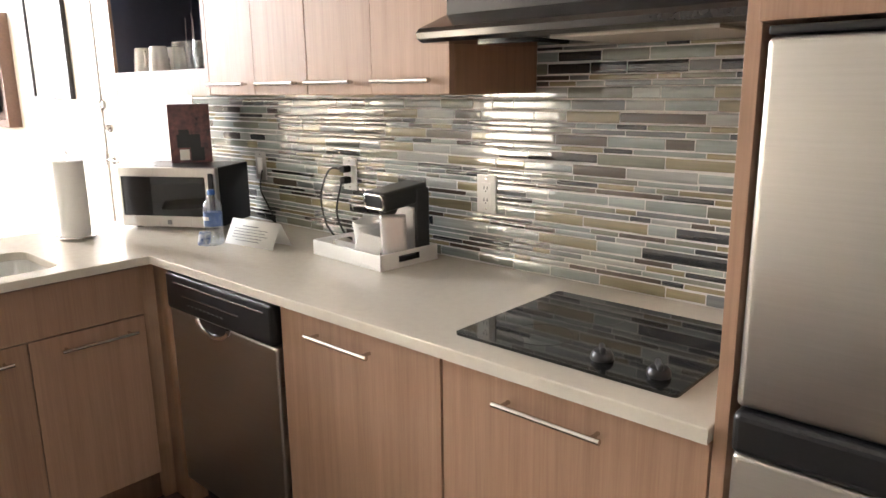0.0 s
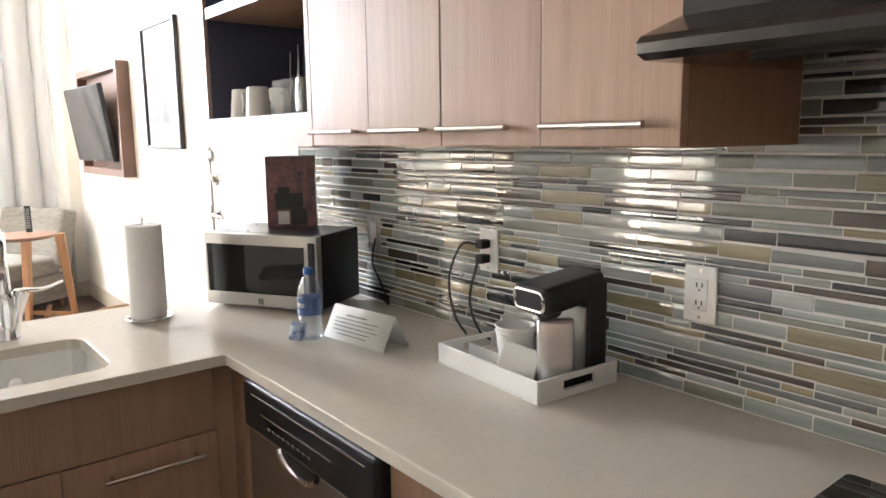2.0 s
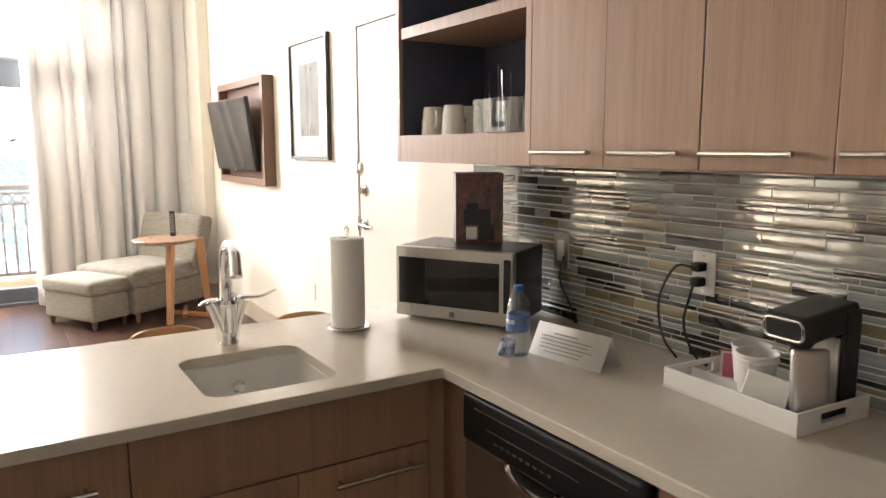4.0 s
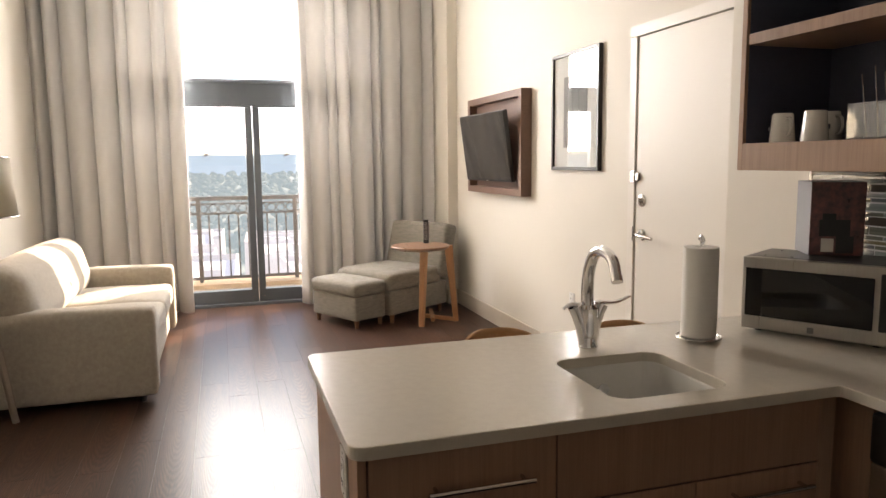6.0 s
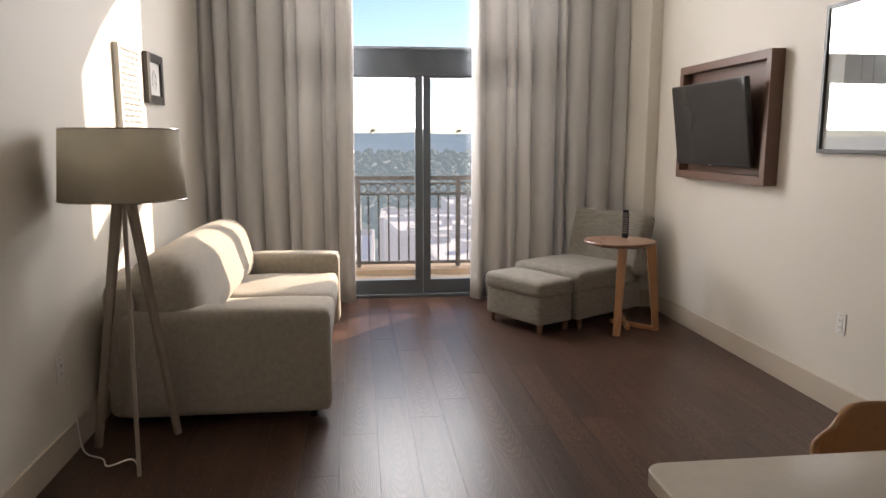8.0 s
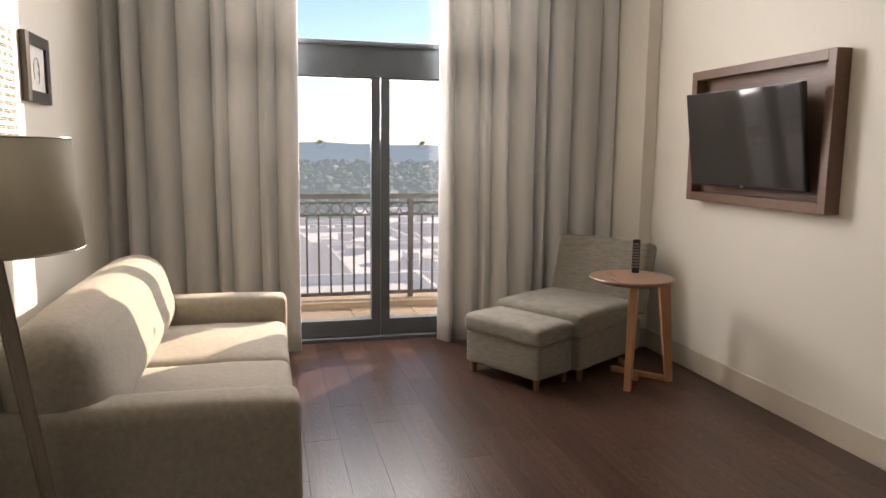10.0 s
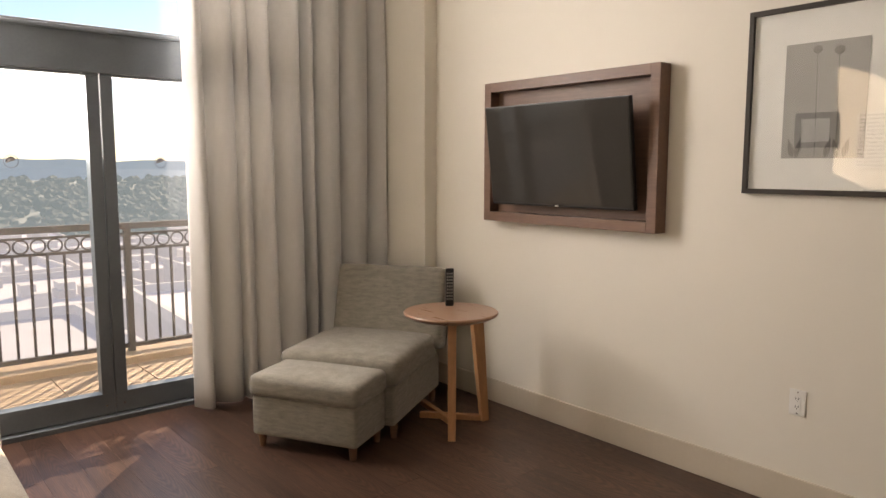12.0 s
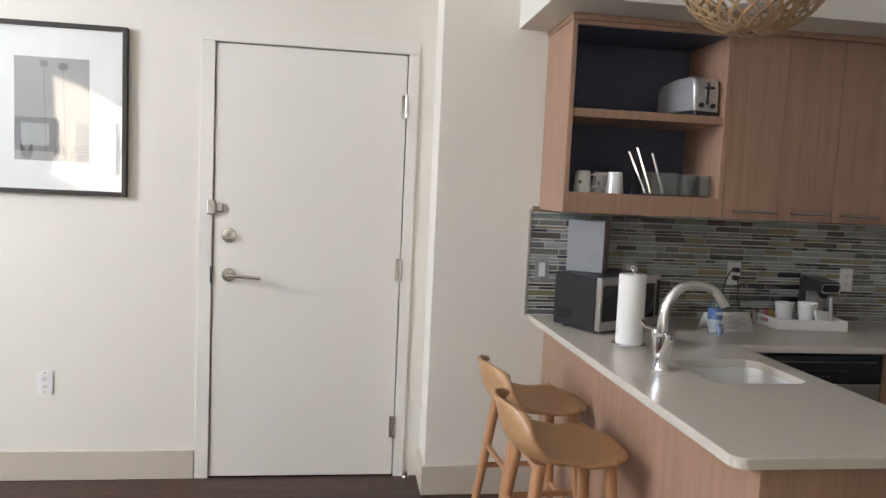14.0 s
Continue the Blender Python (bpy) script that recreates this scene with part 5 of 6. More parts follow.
# faucet
fau = thing("faucet", pose(-3.062, 1.232, CT), "chrome two-handle kitchen faucet with an arched spout", "faucet")
bm = N()
lathe(bm, [(0.030, 0.0), (0.030, 0.006), (0.026, 0.012), (0.028, 0.05), (0.032, 0.09), (0.033, 0.12), (0.024, 0.13), (0.0, 0.13)], 32)
part("body", bm, CHROME, fau)
for s_ in (-1, 1):
    bm = N()
    sweep(bm, curve([(0, s_ * 0.012, 0.01), (0, s_ * 0.02, 0.06), (0, s_ * 0.034, 0.105), (0, s_ * 0.044, 0.128)], 6), 0.02, 14, radii=[0.018 + 0.004 * k / 18 for k in range(19)])
    va = part("valve", bm, CHROME, fau)
    bm = N()
    sweep(bm, curve([(0, s_ * 0.03, 0.128), (-0.004, s_ * 0.045, 0.132), (-0.01, s_ * (0.06 if s_ < 0 else 0.10), 0.128), (-0.014, s_ * (0.075 if s_ < 0 else 0.15), 0.118 if s_ < 0 else 0.142)], 6), 0.01, 12, radii=[0.016 - 0.008 * k / 18 for k in range(19)], flat=0.5)
    part("lever", bm, CHROME, va)
bm = N()
pts = curve([(0, 0, 0.10), (-0.004, 0, 0.17), (0.008, -0.002, 0.235), (0.048, -0.006, 0.289), (0.105, -0.011, 0.301), (0.165, -0.018, 0.285), (0.20, -0.026, 0.243)], 8)
sweep(bm, pts, 0.016, 16, radii=[0.020 - 0.005 * k / len(pts) for k in range(len(pts))])
sp = part("spout", bm, CHROME, fau)
bm = N()
cyl(bm, (0.198, -0.0255, 0.246), (0.206, -0.0275, 0.231), 0.0165, n=20)
part("aerator", bm, CHROME, sp)

# things on the open shelves
S0, S1 = UZ + 0.0905, UZ + 0.4505


def mug(at, label):
    m_ = thing("mug", at, label, "mug", "mugs on the shelf")
    bm = N()
    lathe(bm, [(0.036, 0.004), (0.0375, 0.0), (0.040, 0.0), (0.0405, 0.004), (0.033, 0.09), (0.030, 0.095), (0.0, 0.0955)], 32)
    part("mug_wall", bm, CERAM, m_)
    bm = N()
    sweep(bm, curve([(0.033, 0, 0.078), (0.056, 0, 0.075), (0.064, 0, 0.05), (0.056, 0, 0.028), (0.037, 0, 0.022)], 6), 0.005, 10, flat=0.8)
    part("mug_handle", bm, CERAM, m_)
    bm = N()
    cyl(bm, (-0.01, -0.0385, 0.045), (-0.01, -0.0355, 0.045), 0.008, n=14)
    part("printed_mark", bm, INK, m_)
    return m_


mug(pose(-3.13, 1.98, S0, 0, 0, -20), "white ceramic mug with a small dark mark")
mug(pose(-3.02, 2.06, S0, 0, 0, -10), "white ceramic mug with handle turned aside")
mug(pose(-2.985, 1.97, S0, 0, 0, 150), "tapered white ceramic mug")
cad = thing("cutlery_caddy", pose(-2.775, 2.02, S0), "clear acrylic cutlery caddy holding steel utensils", "caddy")
bm = N()
for lo, hi in (((-0.085, -0.06, 0), (0.085, 0.06, 0.006)), ((-0.085, -0.06, 0.006), (0.085, -0.056, 0.105)), ((-0.085, 0.056, 0.006), (0.085, 0.06, 0.105)), ((-0.085, -0.056, 0.006), (-0.081, 0.056, 0.105)), ((0.081, -0.056, 0.006), (0.085, 0.056, 0.105))):
    box(bm, lo, hi)
part("acrylic_box", bm, CLEARP, cad)
for k, (x, y, tx, ty, L_) in enumerate(((-0.05, -0.02, -0.12, 0.025, 0.195), (-0.02, -0.01, -0.08, 0.03, 0.215), (0.03, -0.03, -0.02, 0.0, 0.19), (0.045, -0.01, -0.002, 0.02, 0.18))):
    bm = N()
    bar_between(bm, (x, y, 0.008), (tx, ty, L_), 0.008, 0.002)
    part("utensil", bm, CHROME, cad)
for gx, gy in ((-2.65, 1.97), (-2.569, 1.965), (-2.65, 2.07), (-2.571, 2.065)):
    bm = N()
    lathe(bm, [(0.0, 0.005), (0.029, 0.0), (0.034, 0.004), (0.0385, 0.045), (0.034, 0.1), (0.0325, 0.1), (0.037, 0.045), (0.032, 0.008), (0.0, 0.009)], 28)
    solo("drinking_glass", bm, CLEARP, "clear rounded drinking glass", "glass", "glasses on the shelf", at=pose(gx, gy, S0))
toa = thing("toaster", pose(-2.632, 2.035, S1, 0, 0, -75), "two-slice brushed steel toaster with black base", "toaster")
bm = N()
prof = [(-0.135, 0.02), (-0.128, 0.12), (-0.105, 0.15), (-0.03, 0.168), (0.08, 0.172), (0.108, 0.16), (0.118, 0.13), (0.12, 0.02)]
L0 = [bm.verts.new((x, -0.07, z)) for x, z in prof]
L1 = [bm.verts.new((x, 0.07, z)) for x, z in prof]
bm.faces.new(L0)
bm.faces.new(L1[::-1])
for i in range(len(prof)):
    j = (i + 1) % len(prof)
    bm.faces.new((L0[j], L0[i], L1[i], L1[j]))
bmesh.ops.recalc_face_normals(bm, faces=bm.faces)
bmesh.ops.bevel(bm, geom=[e for e in bm.edges if abs(e.verts[0].co.y - e.verts[1].co.y) < 1e-5], offset=0.012, segments=3, affect="EDGES", profile=0.5)
part("shell", bm, mat("toaster_steel", (0.60, 0.595, 0.59), None, 4, 0.32, 0.55), toa, "brushed steel shell")
bm = N()
box(bm, (-0.13, -0.068, 0), (0.122, 0.068, 0.022), 0.006)
part("base", bm, BLACK, toa, "black plastic base")
bm = N()
box(bm, (0.1195, -0.008, 0.05), (0.1215, 0.008, 0.145), 0.001)
part("lever_track", bm, BLACKG, toa)
bm = N()
box(bm, (0.121, -0.022, 0.116), (0.142, 0.022, 0.127), 0.004)
part("lever", bm, BLACK, toa)
for y in (-0.035, 0.03):
    bm = N()
    cyl(bm, (0.119, y, 0.045), (0.13, y, 0.045), 0.011, n=16)
    part("dial", bm, BLACK, toa)
for y in (-0.025, 0.025):
    bm = N()
    box(bm, (-0.085, y - 0.011, 0.166), (0.075, y + 0.011, 0.1745), 0.001)
    part("bread_slot", bm, BLACKG, toa)

# bar stools


def stool(at):
    s_ = thing("bar_stool", at, "tan moulded-wood counter stool with low wrapped back", "stool", "stools at the peninsula")
    prof = curve([(0.21, 0, 0.655), (0.13, 0, 0.656), (0.0, 0, 0.648), (-0.105, 0, 0.652), (-0.175, 0, 0.69), (-0.205, 0, 0.76), (-0.225, 0, 0.83)], 5)
    n = len(prof)
    bm = N()
    grid = []
    for i, p in enumerate(prof):
        v = i / (n - 1)
        hw = 0.19 * (1 - 0.12 * max(0, 0.22 - v) ** 2 / 0.0484) if v < 0.22 else 0.19 + 0.01 * math.sin((v - 0.22) * 6)
        if v > 0.6:
            f = (v - 0.6) / 0.4
            hw = 0.195 * (1 - 0.30 * f ** 2.2)
        row = []
        for k in range(17):
            u = -1 + k / 8
            x = p.x + 0.075 * u * u * max(0, (v - 0.5) * 2) ** 0.8 - 0.085 * abs(u) ** 3.2 * max(0, 1 - v / 0.3) ** 1.3
            z = p.z + 0.012 * u * u + 0.05 * u ** 4 * max(0, 1 - abs(v - 0.62) / 0.35) - 0.05 * abs(u) ** 3 * max(0, v - 0.75) * 4
            row.append(bm.verts.new((x, u * hw, z)))
        grid.append(row)
    for a, b in zip(grid, grid[1:]):
        for k in range(16):
            bm.faces.new((a[k], a[k + 1], b[k + 1], b[k]))
    bmesh.ops.recalc_face_normals(bm, faces=bm.faces)
    shell = part("seat_shell", bm, STOOLW, s_)
    sm = shell.modifiers.new("thick", "SOLIDIFY")
    sm.thickness, sm.offset = 0.012, -1
    bm = N()
    cyl(bm, (-0.168, 0, 0.708), (-0.186, 0, 0.713), 0.009, n=14)
    part("grommet", bm, DARKF, s_)
    feet = [(0.17, 0.17), (0.17, -0.17), (-0.2, 0.18), (-0.2, -0.18)]
    tops = [(0.12, 0.13), (0.12, -0.13), (-0.11, 0.13), (-0.11, -0.13)]
    for (fx, fy), (tx, ty) in zip(feet, tops):
        bm = N()
        cyl(bm, (fx, fy, 0), (tx, ty, 0.645), 0.016, 0.021, 14)
        part("leg", bm, OAK, s_)
    at_z = lambda i, z: (feet[i][0] + (tops[i][0] - feet[i][0]) * z / 0.645, feet[i][1] + (tops[i][1] - feet[i][1]) * z / 0.645, z)
    for i, j, z in ((0, 1, 0.24), (2, 3, 0.42), (0, 2, 0.33), (1, 3, 0.33), (0, 1, 0.62), (2, 3, 0.62)):
        bm = N()
        bar_between(bm, at_z(i, z), at_z(j, z), 0.022, 0.016)
        part("stretcher", bm, OAK, s_)
    return s_


first = stool(pose(-3.43, 1.16, 0))
copy_thing(first, pose(-3.39, 1.665, 0, 0, 0, 4))

# woven pendant
pen = thing("pendant_lamp", pose(-2.99, 0.95, 2.17), "round woven bamboo pendant lamp over the peninsula", "pendant lamp")
PR, PZ = 0.215, 0.178
for fam in (-1, 1):
    for k in range(22):
        a0 = 2 * math.pi * k / 22
        pts = []
        for i in range(21):
            t = -1.25 + 2.5 * i / 20
            wob = 0.05 * math.sin(5 * t + k)
            pts.append((PR * math.cos(t) * math.cos(a0 + fam * t * 0.9 + wob), PR * math.cos(t) * math.sin(a0 + fam * t * 0.9 + wob), PZ * math.sin(t)))
        bm = N()
        sweep(bm, pts, 0.006, 5, flat=0.45)
        part("bamboo_strip", bm, RATTAN, pen)
bm = N()
lathe(bm, [(0.0, -0.118), (0.07, -0.1), (0.105, -0.04), (0.105, 0.03), (0.06, 0.09), (0.02, 0.11)], 28)
part("inner_globe", bm, CERAM, pen, "white glass inner globe")
bm = N()
cyl(bm, (0, 0, 0.1), (0, 0, TOP - 2.17), 0.004, n=8)
part("cable", bm, RUBBER, pen)
bm = N()
cyl(bm, (0, 0, TOP - 2.17 - 0.025), (0, 0, TOP - 2.17), 0.06, n=28)
part("ceiling_rose", bm, WHITE, pen)

# art on the wall behind the sofa
art = thing("lettered_wall_panel", pose(-6.61, SY, 1.75, 0, 0, 180), "white canvas panel with rows of small grey loops", "wall art")
bm = N()
box(bm, (-0.195, -0.032, -0.25), (0.195, 0.0, 0.25), 0.002)
cv = part("canvas", bm, PAPER, art)
bm = N()
rng = random.Random(2)
for r_ in range(14):
    x = -0.17 + (0.02 if r_ % 2 else 0.0)
    z = 0.218 - 0.034 * r_
    while x < 0.155:
        for k in range(rng.randint(4, 7)):
            if x < 0.17:
                for q in range(8):
                    t0, t1 = 2 * math.pi * q / 8, 2 * math.pi * (q + 1) / 8
                    bm.faces.new([bm.verts.new((x + rr_ * math.cos(t), -0.0326, z + 1.2 * rr_ * math.sin(t))) for rr_, t in ((0.0078, t0), (0.0078, t1), (0.004, t1), (0.004, t0))])
            x += 0.0135
        x += 0.012
part("loop_rows", bm, DARKF, cv, "rows of printed grey loops")


def small_frame(x, z, w, h, f, wood, label, paper):
    a = thing("small_framed_print", pose(x, SY, z, 0, 0, 180), label, "picture", "prints behind the sofa")
    for lo, hi in (((-w, -0.03, -h), (-w + f, 0, h)), ((w - f, -0.03, -h), (w, 0, h)), ((-w + f, -0.03, h - f), (w - f, 0, h)), ((-w + f, -0.03, -h), (w - f, 0, -h + f))):
        bm = N()
        box(bm, lo, hi, 0.002)
        part("frame_bar", bm, wood, a)
    bm = N()
    box(bm, (-w + f, -0.016, -h + f), (w - f, -0.004, h - f))
    return a, part("print", bm, paper, a)


a, p_ = small_frame(-7.16, 1.853, 0.185, 0.162, 0.055, DARKF, "dark wide-framed print with a small pencil sketch", PAPER)
bm = N()
sweep(bm, [(0.045 * math.cos(t), -0.0168, 0.065 * math.sin(t) - 0.01) for t in [radians(-60 + 12 * k) for k in range(24)]], 0.0014, 5)
sweep(bm, curve([(0.02, -0.0168, 0.03), (0.045, -0.0168, 0.0), (0.02, -0.0168, -0.01), (0.04, -0.0168, -0.04)], 5), 0.0014, 5)
part("pencil_sketch", bm, INK, p_)
small_frame(-6.60, 1.19, 0.12, 0.125, 0.02, DARKF, "small black-framed print low on the wall", PAPER)
small_frame(-7.07, 1.19, 0.11, 0.12, 0.012, WHITE, "small pale blue print in a thin frame", mat("pale_blue_print", (0.36, 0.55, 0.60), None, 12, 0.6))

# ---- backsplash tiles ----
bm = N()
box(bm, (-3.276, KY - 0.0093, 0.901), (-1.4135, KY - 0.0005, UZ - 0.001))
box(bm, (-1.4135, KY - 0.0093, 0.901), (-0.6405, KY - 0.0005, 1.542))
splash = structure("backsplash", bm, GROUT, "mosaic backsplash of glossy grey, aqua and tan strips")
bm = N()
box(bm, (-3.287, KY - 0.014, 0.901), (-3.2765, KY - 0.0005, UZ - 0.001), 0.001)
structure("trim", bm, NICKEL, "satin metal edge strip of the backsplash")
TCOL = (((0.37, 0.42, 0.39), 6), ((0.20, 0.215, 0.215), 4), ((0.048, 0.052, 0.058), 5), ((0.36, 0.31, 0.185), 4), ((0.115, 0.09, 0.07), 3), ((0.47, 0.49, 0.455), 3), ((0.25, 0.255, 0.20), 3))


def glass_strip(c):
    """Back-painted glass: brushed streaks along the strip, a slightly wavy glossy face."""
    m = mat("glass_strip", tuple(v * 0.92 for v in c), tuple(v * 0.55 for v in c), 9, 0.06, bump=0.0, stretch=(0.35, 1, 7), fine=26, spread=0.02, coat=1.0, ior=1.7, rand=0.16)
    t = m.node_tree
    tc, no, bp = t.nodes.new("ShaderNodeTexCoord"), t.nodes.new("ShaderNodeTexNoise"), t.nodes.new("ShaderNodeBump")
    oi, add = t.nodes.new("ShaderNodeObjectInfo"), t.nodes.new("ShaderNodeVectorMath")
    add.operation = "ADD"
    t.links.new(tc.outputs["Object"], add.inputs[0])
    t.links.new(oi.outputs["Location"], add.inputs[1])
    t.links.new(add.outputs[0], no.inputs["Vector"])
    no.inputs["Scale"].default_value, no.inputs["Detail"].default_value = 24.0, 1.5
    bp.inputs["Strength"].default_value, bp.inputs["Distance"].default_value = 0.16, 0.004
    t.links.new(no.outputs["Fac"], bp.inputs["Height"])
    b = t.nodes["Principled BSDF"]
    t.links.new(bp.outputs[0], b.inputs["Normal"])
    t.links.new(bp.outputs[0], b.inputs["Coat Normal"])
    return m


def pillow(bm, lo, hi):
    """A glass strip with a face that bulges a little and rounded long edges; it stands proud towards -y."""
    (x0, y0, z0), (x1, y1, z1) = lo, hi
    h = z1 - z0
    prof = [(y1, z0), (y0 + 0.0016, z0)]
    for k in range(7):
        f = (0.04, 0.13, 0.3, 0.5, 0.7, 0.87, 0.96)[k]
        prof.append((y0 + (0.0007 if k in (0, 6) else 0.0) + 0.0011 * (2 * f - 1) ** 2 * min(1.0, h / 0.028), z0 + h * f))
    prof += [(y0 + 0.0016, z1), (y1, z1)]
    rows = [[bm.verts.new((x, y, z)) for y, z in prof] for x in (x0, x1)]
    for i in range(len(prof) - 1):
        bm.faces.new((rows[0][i + 1], rows[0][i], rows[1][i], rows[1][i + 1]))
    bm.faces.new(rows[0])
    bm.faces.new(rows[1][::-1])


TMATS = [glass_strip(c) for c, _ in TCOL]
WEIGHTS = [n_ for _, n_ in TCOL]
rng = random.Random(21)
cache, extra = {}, N()
extra_m = []
z = 0.9035
count = 0
while z < 1.54:
    hgt = 0.0315 if rng.random() < 0.55 else 0.0155
    if z < 1.4 and z + hgt > UZ - 0.003:
        hgt = UZ - 0.003 - z
    if z + hgt > 1.541:
        hgt = 1.541 - z
    if hgt < 0.006:
        break
    left = -3.2745 if z < UZ - 0.004 else -1.412
    x = left - rng.uniform(0, 0.1)
    while x < -0.643:
        L = rng.choice((0.075, 0.105, 0.132, 0.16, 0.19, 0.225)) if hgt > 0.02 else rng.choice((0.06, 0.085, 0.105, 0.13, 0.16, 0.19))
        a, b = max(x, left), min(x + L, -0.643)
        if b - a > 0.008:
            c = rng.choices(range(len(TMATS)), WEIGHTS)[0]
            near = -2.75 < x and count < 300
            if near:
                key = (round(b - a, 4), round(hgt, 4), c)
                if key not in cache:
                    bm = N()
                    pillow(bm, (0, -0.0045, 0), (b - a - 0.003, 0, hgt - 0.003))
                    cache[key] = mesh_of("tile", bm, TMATS[c], True, 45)
                ob = new("tile", cache[key])
                ob.parent, ob.location = splash, (a, KY - 0.0062 + rng.uniform(-0.0006, 0.0004), z)
                ob.rotation_euler = (rng.uniform(-0.022, 0.022), 0, rng.uniform(-0.004, 0.004))
                count += 1
            else:
                before = len(extra.faces)
                y_ = KY - 0.0062 + rng.uniform(-0.0006, 0.0004)
                pillow(extra, (a, y_ - 0.0045, z), (b - 0.003, y_, z + hgt - 0.003))
                extra_m += [c] * (len(extra.faces) - before)
        x += L
    z += hgt
me = bpy.data.meshes.new("tile_field")
extra.to_mesh(me)
extra.free()
for m_ in TMATS:
    me.materials.append(m_)
me.polygons.foreach_set("material_index", extra_m)
ob = new("tile_field", me)
ob.parent = splash
tagged(ob, "far run of the same mosaic strips", kind="stuff")


# ---- outside: the town below and the hills ----
GZ = -32.0
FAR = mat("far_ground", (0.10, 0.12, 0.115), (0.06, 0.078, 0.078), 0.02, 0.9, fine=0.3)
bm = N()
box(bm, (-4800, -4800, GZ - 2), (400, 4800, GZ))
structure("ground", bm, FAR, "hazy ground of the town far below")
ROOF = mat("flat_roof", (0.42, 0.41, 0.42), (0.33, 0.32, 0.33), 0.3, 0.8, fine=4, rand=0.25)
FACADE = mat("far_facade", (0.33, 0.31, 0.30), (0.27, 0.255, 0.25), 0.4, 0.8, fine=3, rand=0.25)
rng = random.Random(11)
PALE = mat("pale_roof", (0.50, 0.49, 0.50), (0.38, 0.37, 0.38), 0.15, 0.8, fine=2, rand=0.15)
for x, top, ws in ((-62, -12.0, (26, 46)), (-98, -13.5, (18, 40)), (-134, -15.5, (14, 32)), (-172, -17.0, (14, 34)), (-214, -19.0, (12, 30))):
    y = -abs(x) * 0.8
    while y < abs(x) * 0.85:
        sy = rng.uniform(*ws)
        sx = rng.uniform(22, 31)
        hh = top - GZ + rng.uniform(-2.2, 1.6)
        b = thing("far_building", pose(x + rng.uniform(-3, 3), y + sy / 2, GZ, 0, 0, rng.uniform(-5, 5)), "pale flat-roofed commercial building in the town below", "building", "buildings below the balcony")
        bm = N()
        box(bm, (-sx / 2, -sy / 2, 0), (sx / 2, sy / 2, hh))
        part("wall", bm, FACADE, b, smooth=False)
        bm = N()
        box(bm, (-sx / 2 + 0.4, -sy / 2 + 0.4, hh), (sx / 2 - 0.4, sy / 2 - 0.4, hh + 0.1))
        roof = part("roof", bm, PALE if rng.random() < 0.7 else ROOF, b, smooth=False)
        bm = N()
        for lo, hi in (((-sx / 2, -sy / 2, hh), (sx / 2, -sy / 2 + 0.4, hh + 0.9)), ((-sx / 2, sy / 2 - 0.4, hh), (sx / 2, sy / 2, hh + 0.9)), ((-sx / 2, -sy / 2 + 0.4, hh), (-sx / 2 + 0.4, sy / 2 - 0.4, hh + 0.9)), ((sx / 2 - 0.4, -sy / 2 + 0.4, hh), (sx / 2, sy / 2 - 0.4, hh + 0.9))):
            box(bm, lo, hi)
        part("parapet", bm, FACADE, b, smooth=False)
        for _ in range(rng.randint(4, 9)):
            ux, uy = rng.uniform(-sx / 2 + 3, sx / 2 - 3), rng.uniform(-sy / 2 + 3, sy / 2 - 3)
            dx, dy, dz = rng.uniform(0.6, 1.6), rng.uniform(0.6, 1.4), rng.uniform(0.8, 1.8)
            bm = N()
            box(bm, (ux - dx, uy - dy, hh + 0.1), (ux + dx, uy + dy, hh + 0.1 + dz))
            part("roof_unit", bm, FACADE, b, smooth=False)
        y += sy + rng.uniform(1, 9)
TREES = mat("far_trees", (0.04, 0.056, 0.052), (0.026, 0.038, 0.036), 0.05, 0.95, fine=0.6)


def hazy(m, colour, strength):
    """Emission that stands in for daylight scattered in the air before far things."""
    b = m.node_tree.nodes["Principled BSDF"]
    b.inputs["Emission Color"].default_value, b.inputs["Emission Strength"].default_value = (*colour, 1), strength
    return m


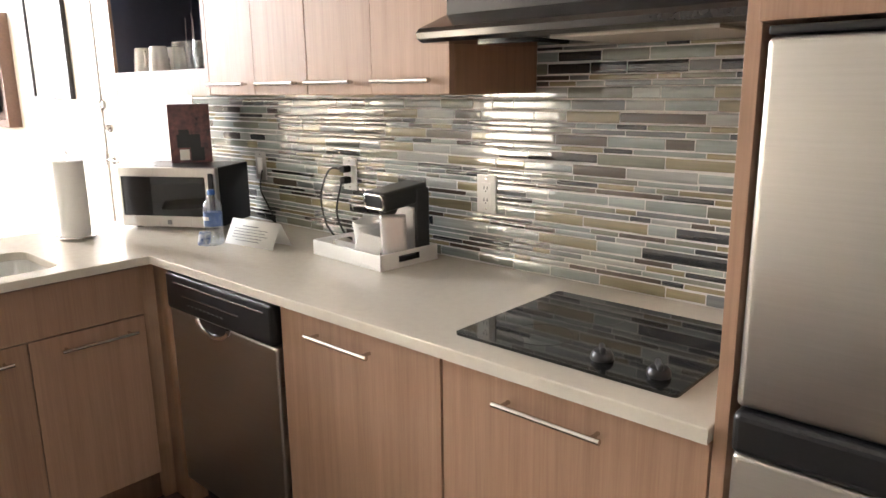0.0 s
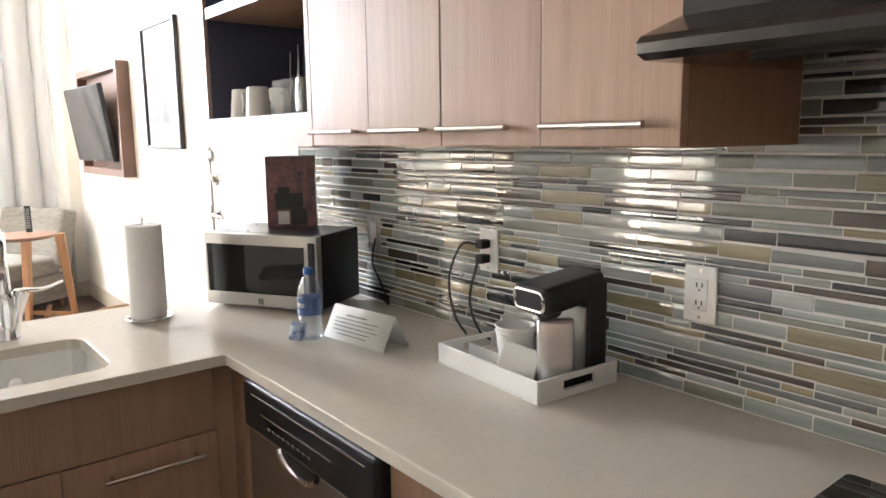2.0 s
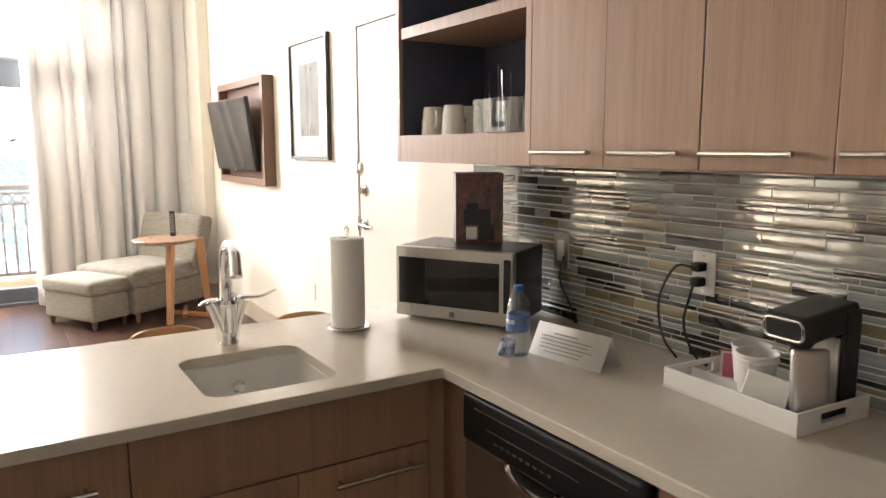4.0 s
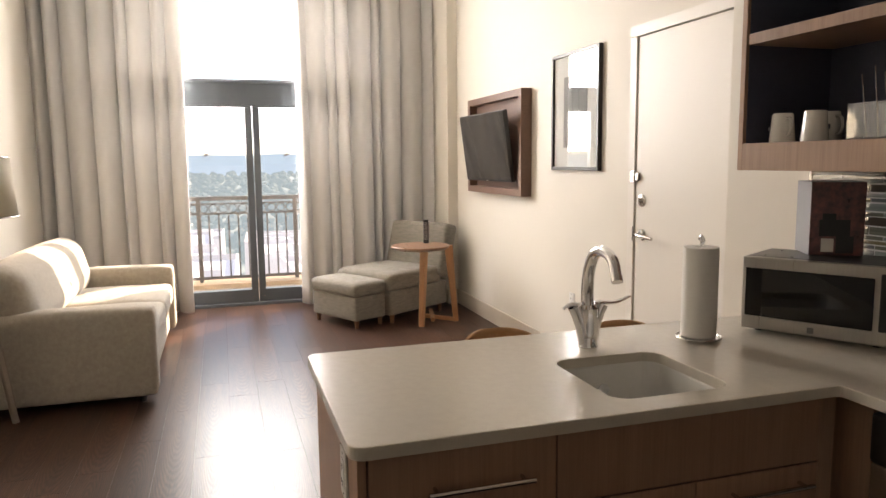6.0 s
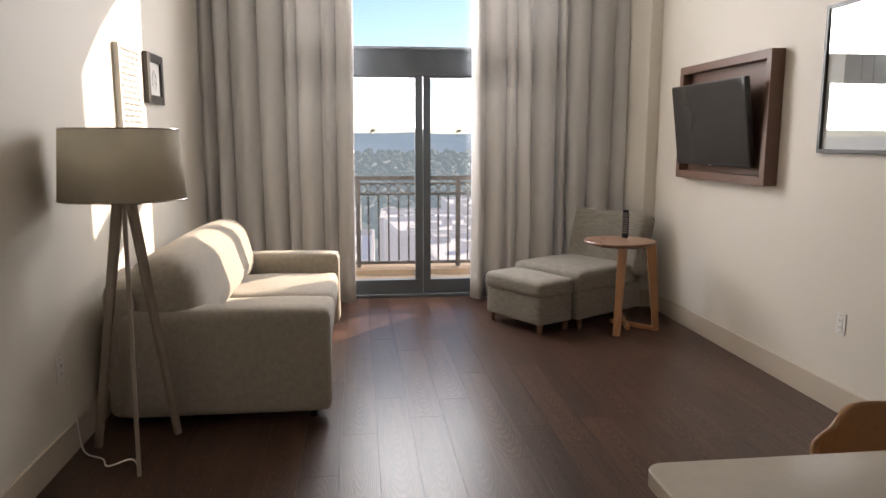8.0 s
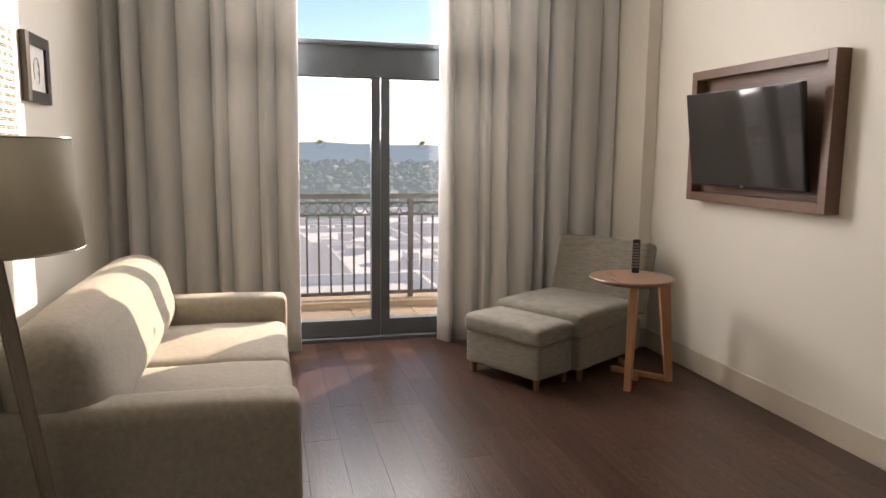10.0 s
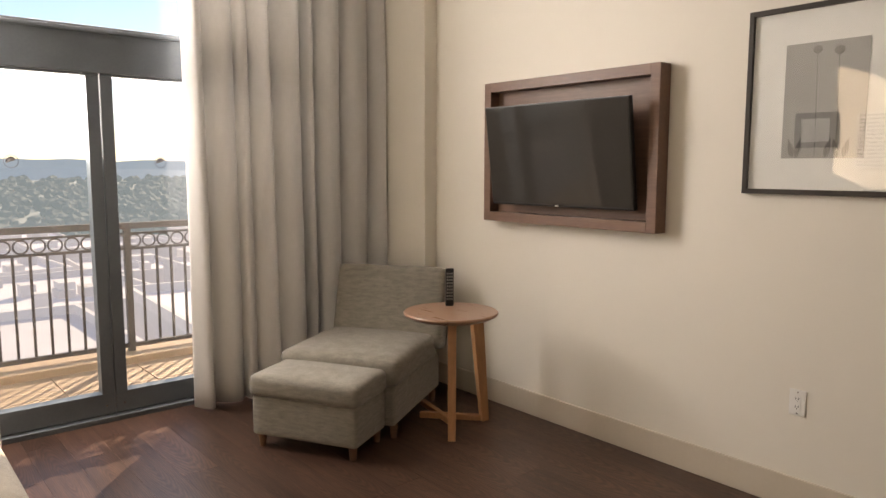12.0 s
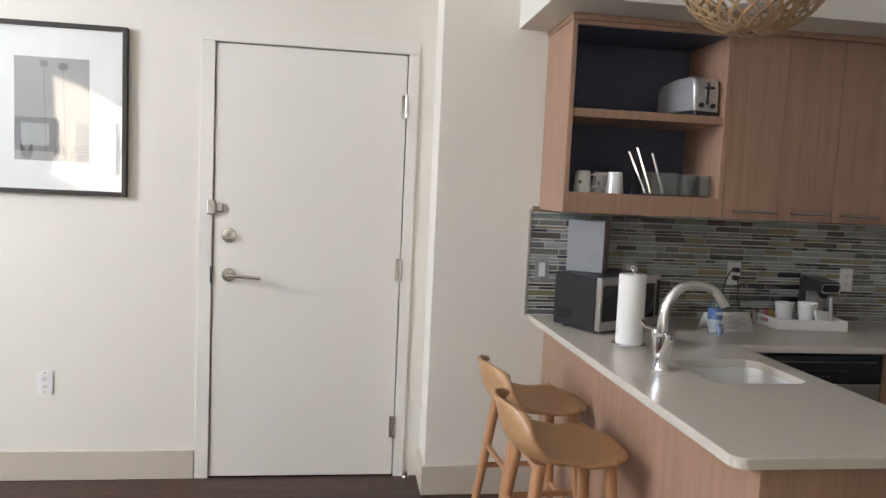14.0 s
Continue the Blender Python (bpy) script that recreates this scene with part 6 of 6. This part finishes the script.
# haze put into trees, ground, roofs and facades as a faint glow
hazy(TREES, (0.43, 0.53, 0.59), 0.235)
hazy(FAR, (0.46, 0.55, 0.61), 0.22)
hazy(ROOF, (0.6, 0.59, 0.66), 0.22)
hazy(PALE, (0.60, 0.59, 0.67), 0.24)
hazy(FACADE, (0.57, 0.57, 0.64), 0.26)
bm = N()
bmesh.ops.create_icosphere(bm, subdivisions=1, radius=1.0)
ball = [v.co.copy() for v in bm.verts]
ball_faces = [[v.index for v in f.verts] for f in bm.faces]
bm.free()
points, faces = [], []
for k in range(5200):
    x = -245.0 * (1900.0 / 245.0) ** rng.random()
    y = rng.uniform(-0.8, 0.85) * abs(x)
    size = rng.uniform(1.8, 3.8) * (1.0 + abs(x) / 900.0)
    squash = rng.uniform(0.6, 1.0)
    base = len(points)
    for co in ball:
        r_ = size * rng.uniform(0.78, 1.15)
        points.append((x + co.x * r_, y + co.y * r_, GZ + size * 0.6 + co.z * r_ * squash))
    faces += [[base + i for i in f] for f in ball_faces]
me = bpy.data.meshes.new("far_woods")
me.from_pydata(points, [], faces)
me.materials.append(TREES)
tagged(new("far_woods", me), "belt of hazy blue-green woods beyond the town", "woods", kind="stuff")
# the hills' blue is distance haze, put into base colour and emission
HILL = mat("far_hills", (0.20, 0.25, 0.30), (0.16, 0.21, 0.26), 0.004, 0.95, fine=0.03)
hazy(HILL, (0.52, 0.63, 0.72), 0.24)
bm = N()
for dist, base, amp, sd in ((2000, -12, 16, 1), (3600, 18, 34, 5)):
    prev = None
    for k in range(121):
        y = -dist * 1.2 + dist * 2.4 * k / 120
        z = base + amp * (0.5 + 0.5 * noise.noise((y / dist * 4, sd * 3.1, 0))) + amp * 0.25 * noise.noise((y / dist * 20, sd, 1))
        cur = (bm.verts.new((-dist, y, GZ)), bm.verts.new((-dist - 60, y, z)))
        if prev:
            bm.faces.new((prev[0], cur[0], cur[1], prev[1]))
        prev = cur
structure("backdrop", bm, HILL, "low hills on the horizon with blue haze in their colour")

# ---- floor planks ----
rng = random.Random(5)
PW = 0.178
bm = N()
box(bm, (0, 0, -0.0115), (1.22 - 0.0012, PW - 0.0012, 0))
whole = mesh_of("floor_plank", bm, PLANK, False)
y = SY + 0.002
while y < NY - 0.01:
    wv = min(PW, NY - y)
    x = WX + 0.016 - rng.uniform(0.1, 1.1)
    while x < EX:
        a, b = max(x, WX + 0.016), min(x + 1.22, EX)
        if b - a > 0.02:
            if b - a > 1.219 and wv > PW - 1e-6:
                me = whole
            else:
                bm = N()
                box(bm, (0, 0, -0.0115), (b - a - 0.0012, wv - 0.0012, 0))
                me = mesh_of("floor_plank", bm, PLANK, False)
            ob = new("floor_plank", me)
            ob.parent, ob.location = floor, (a, y, 0)
        x += 1.22
    y += PW
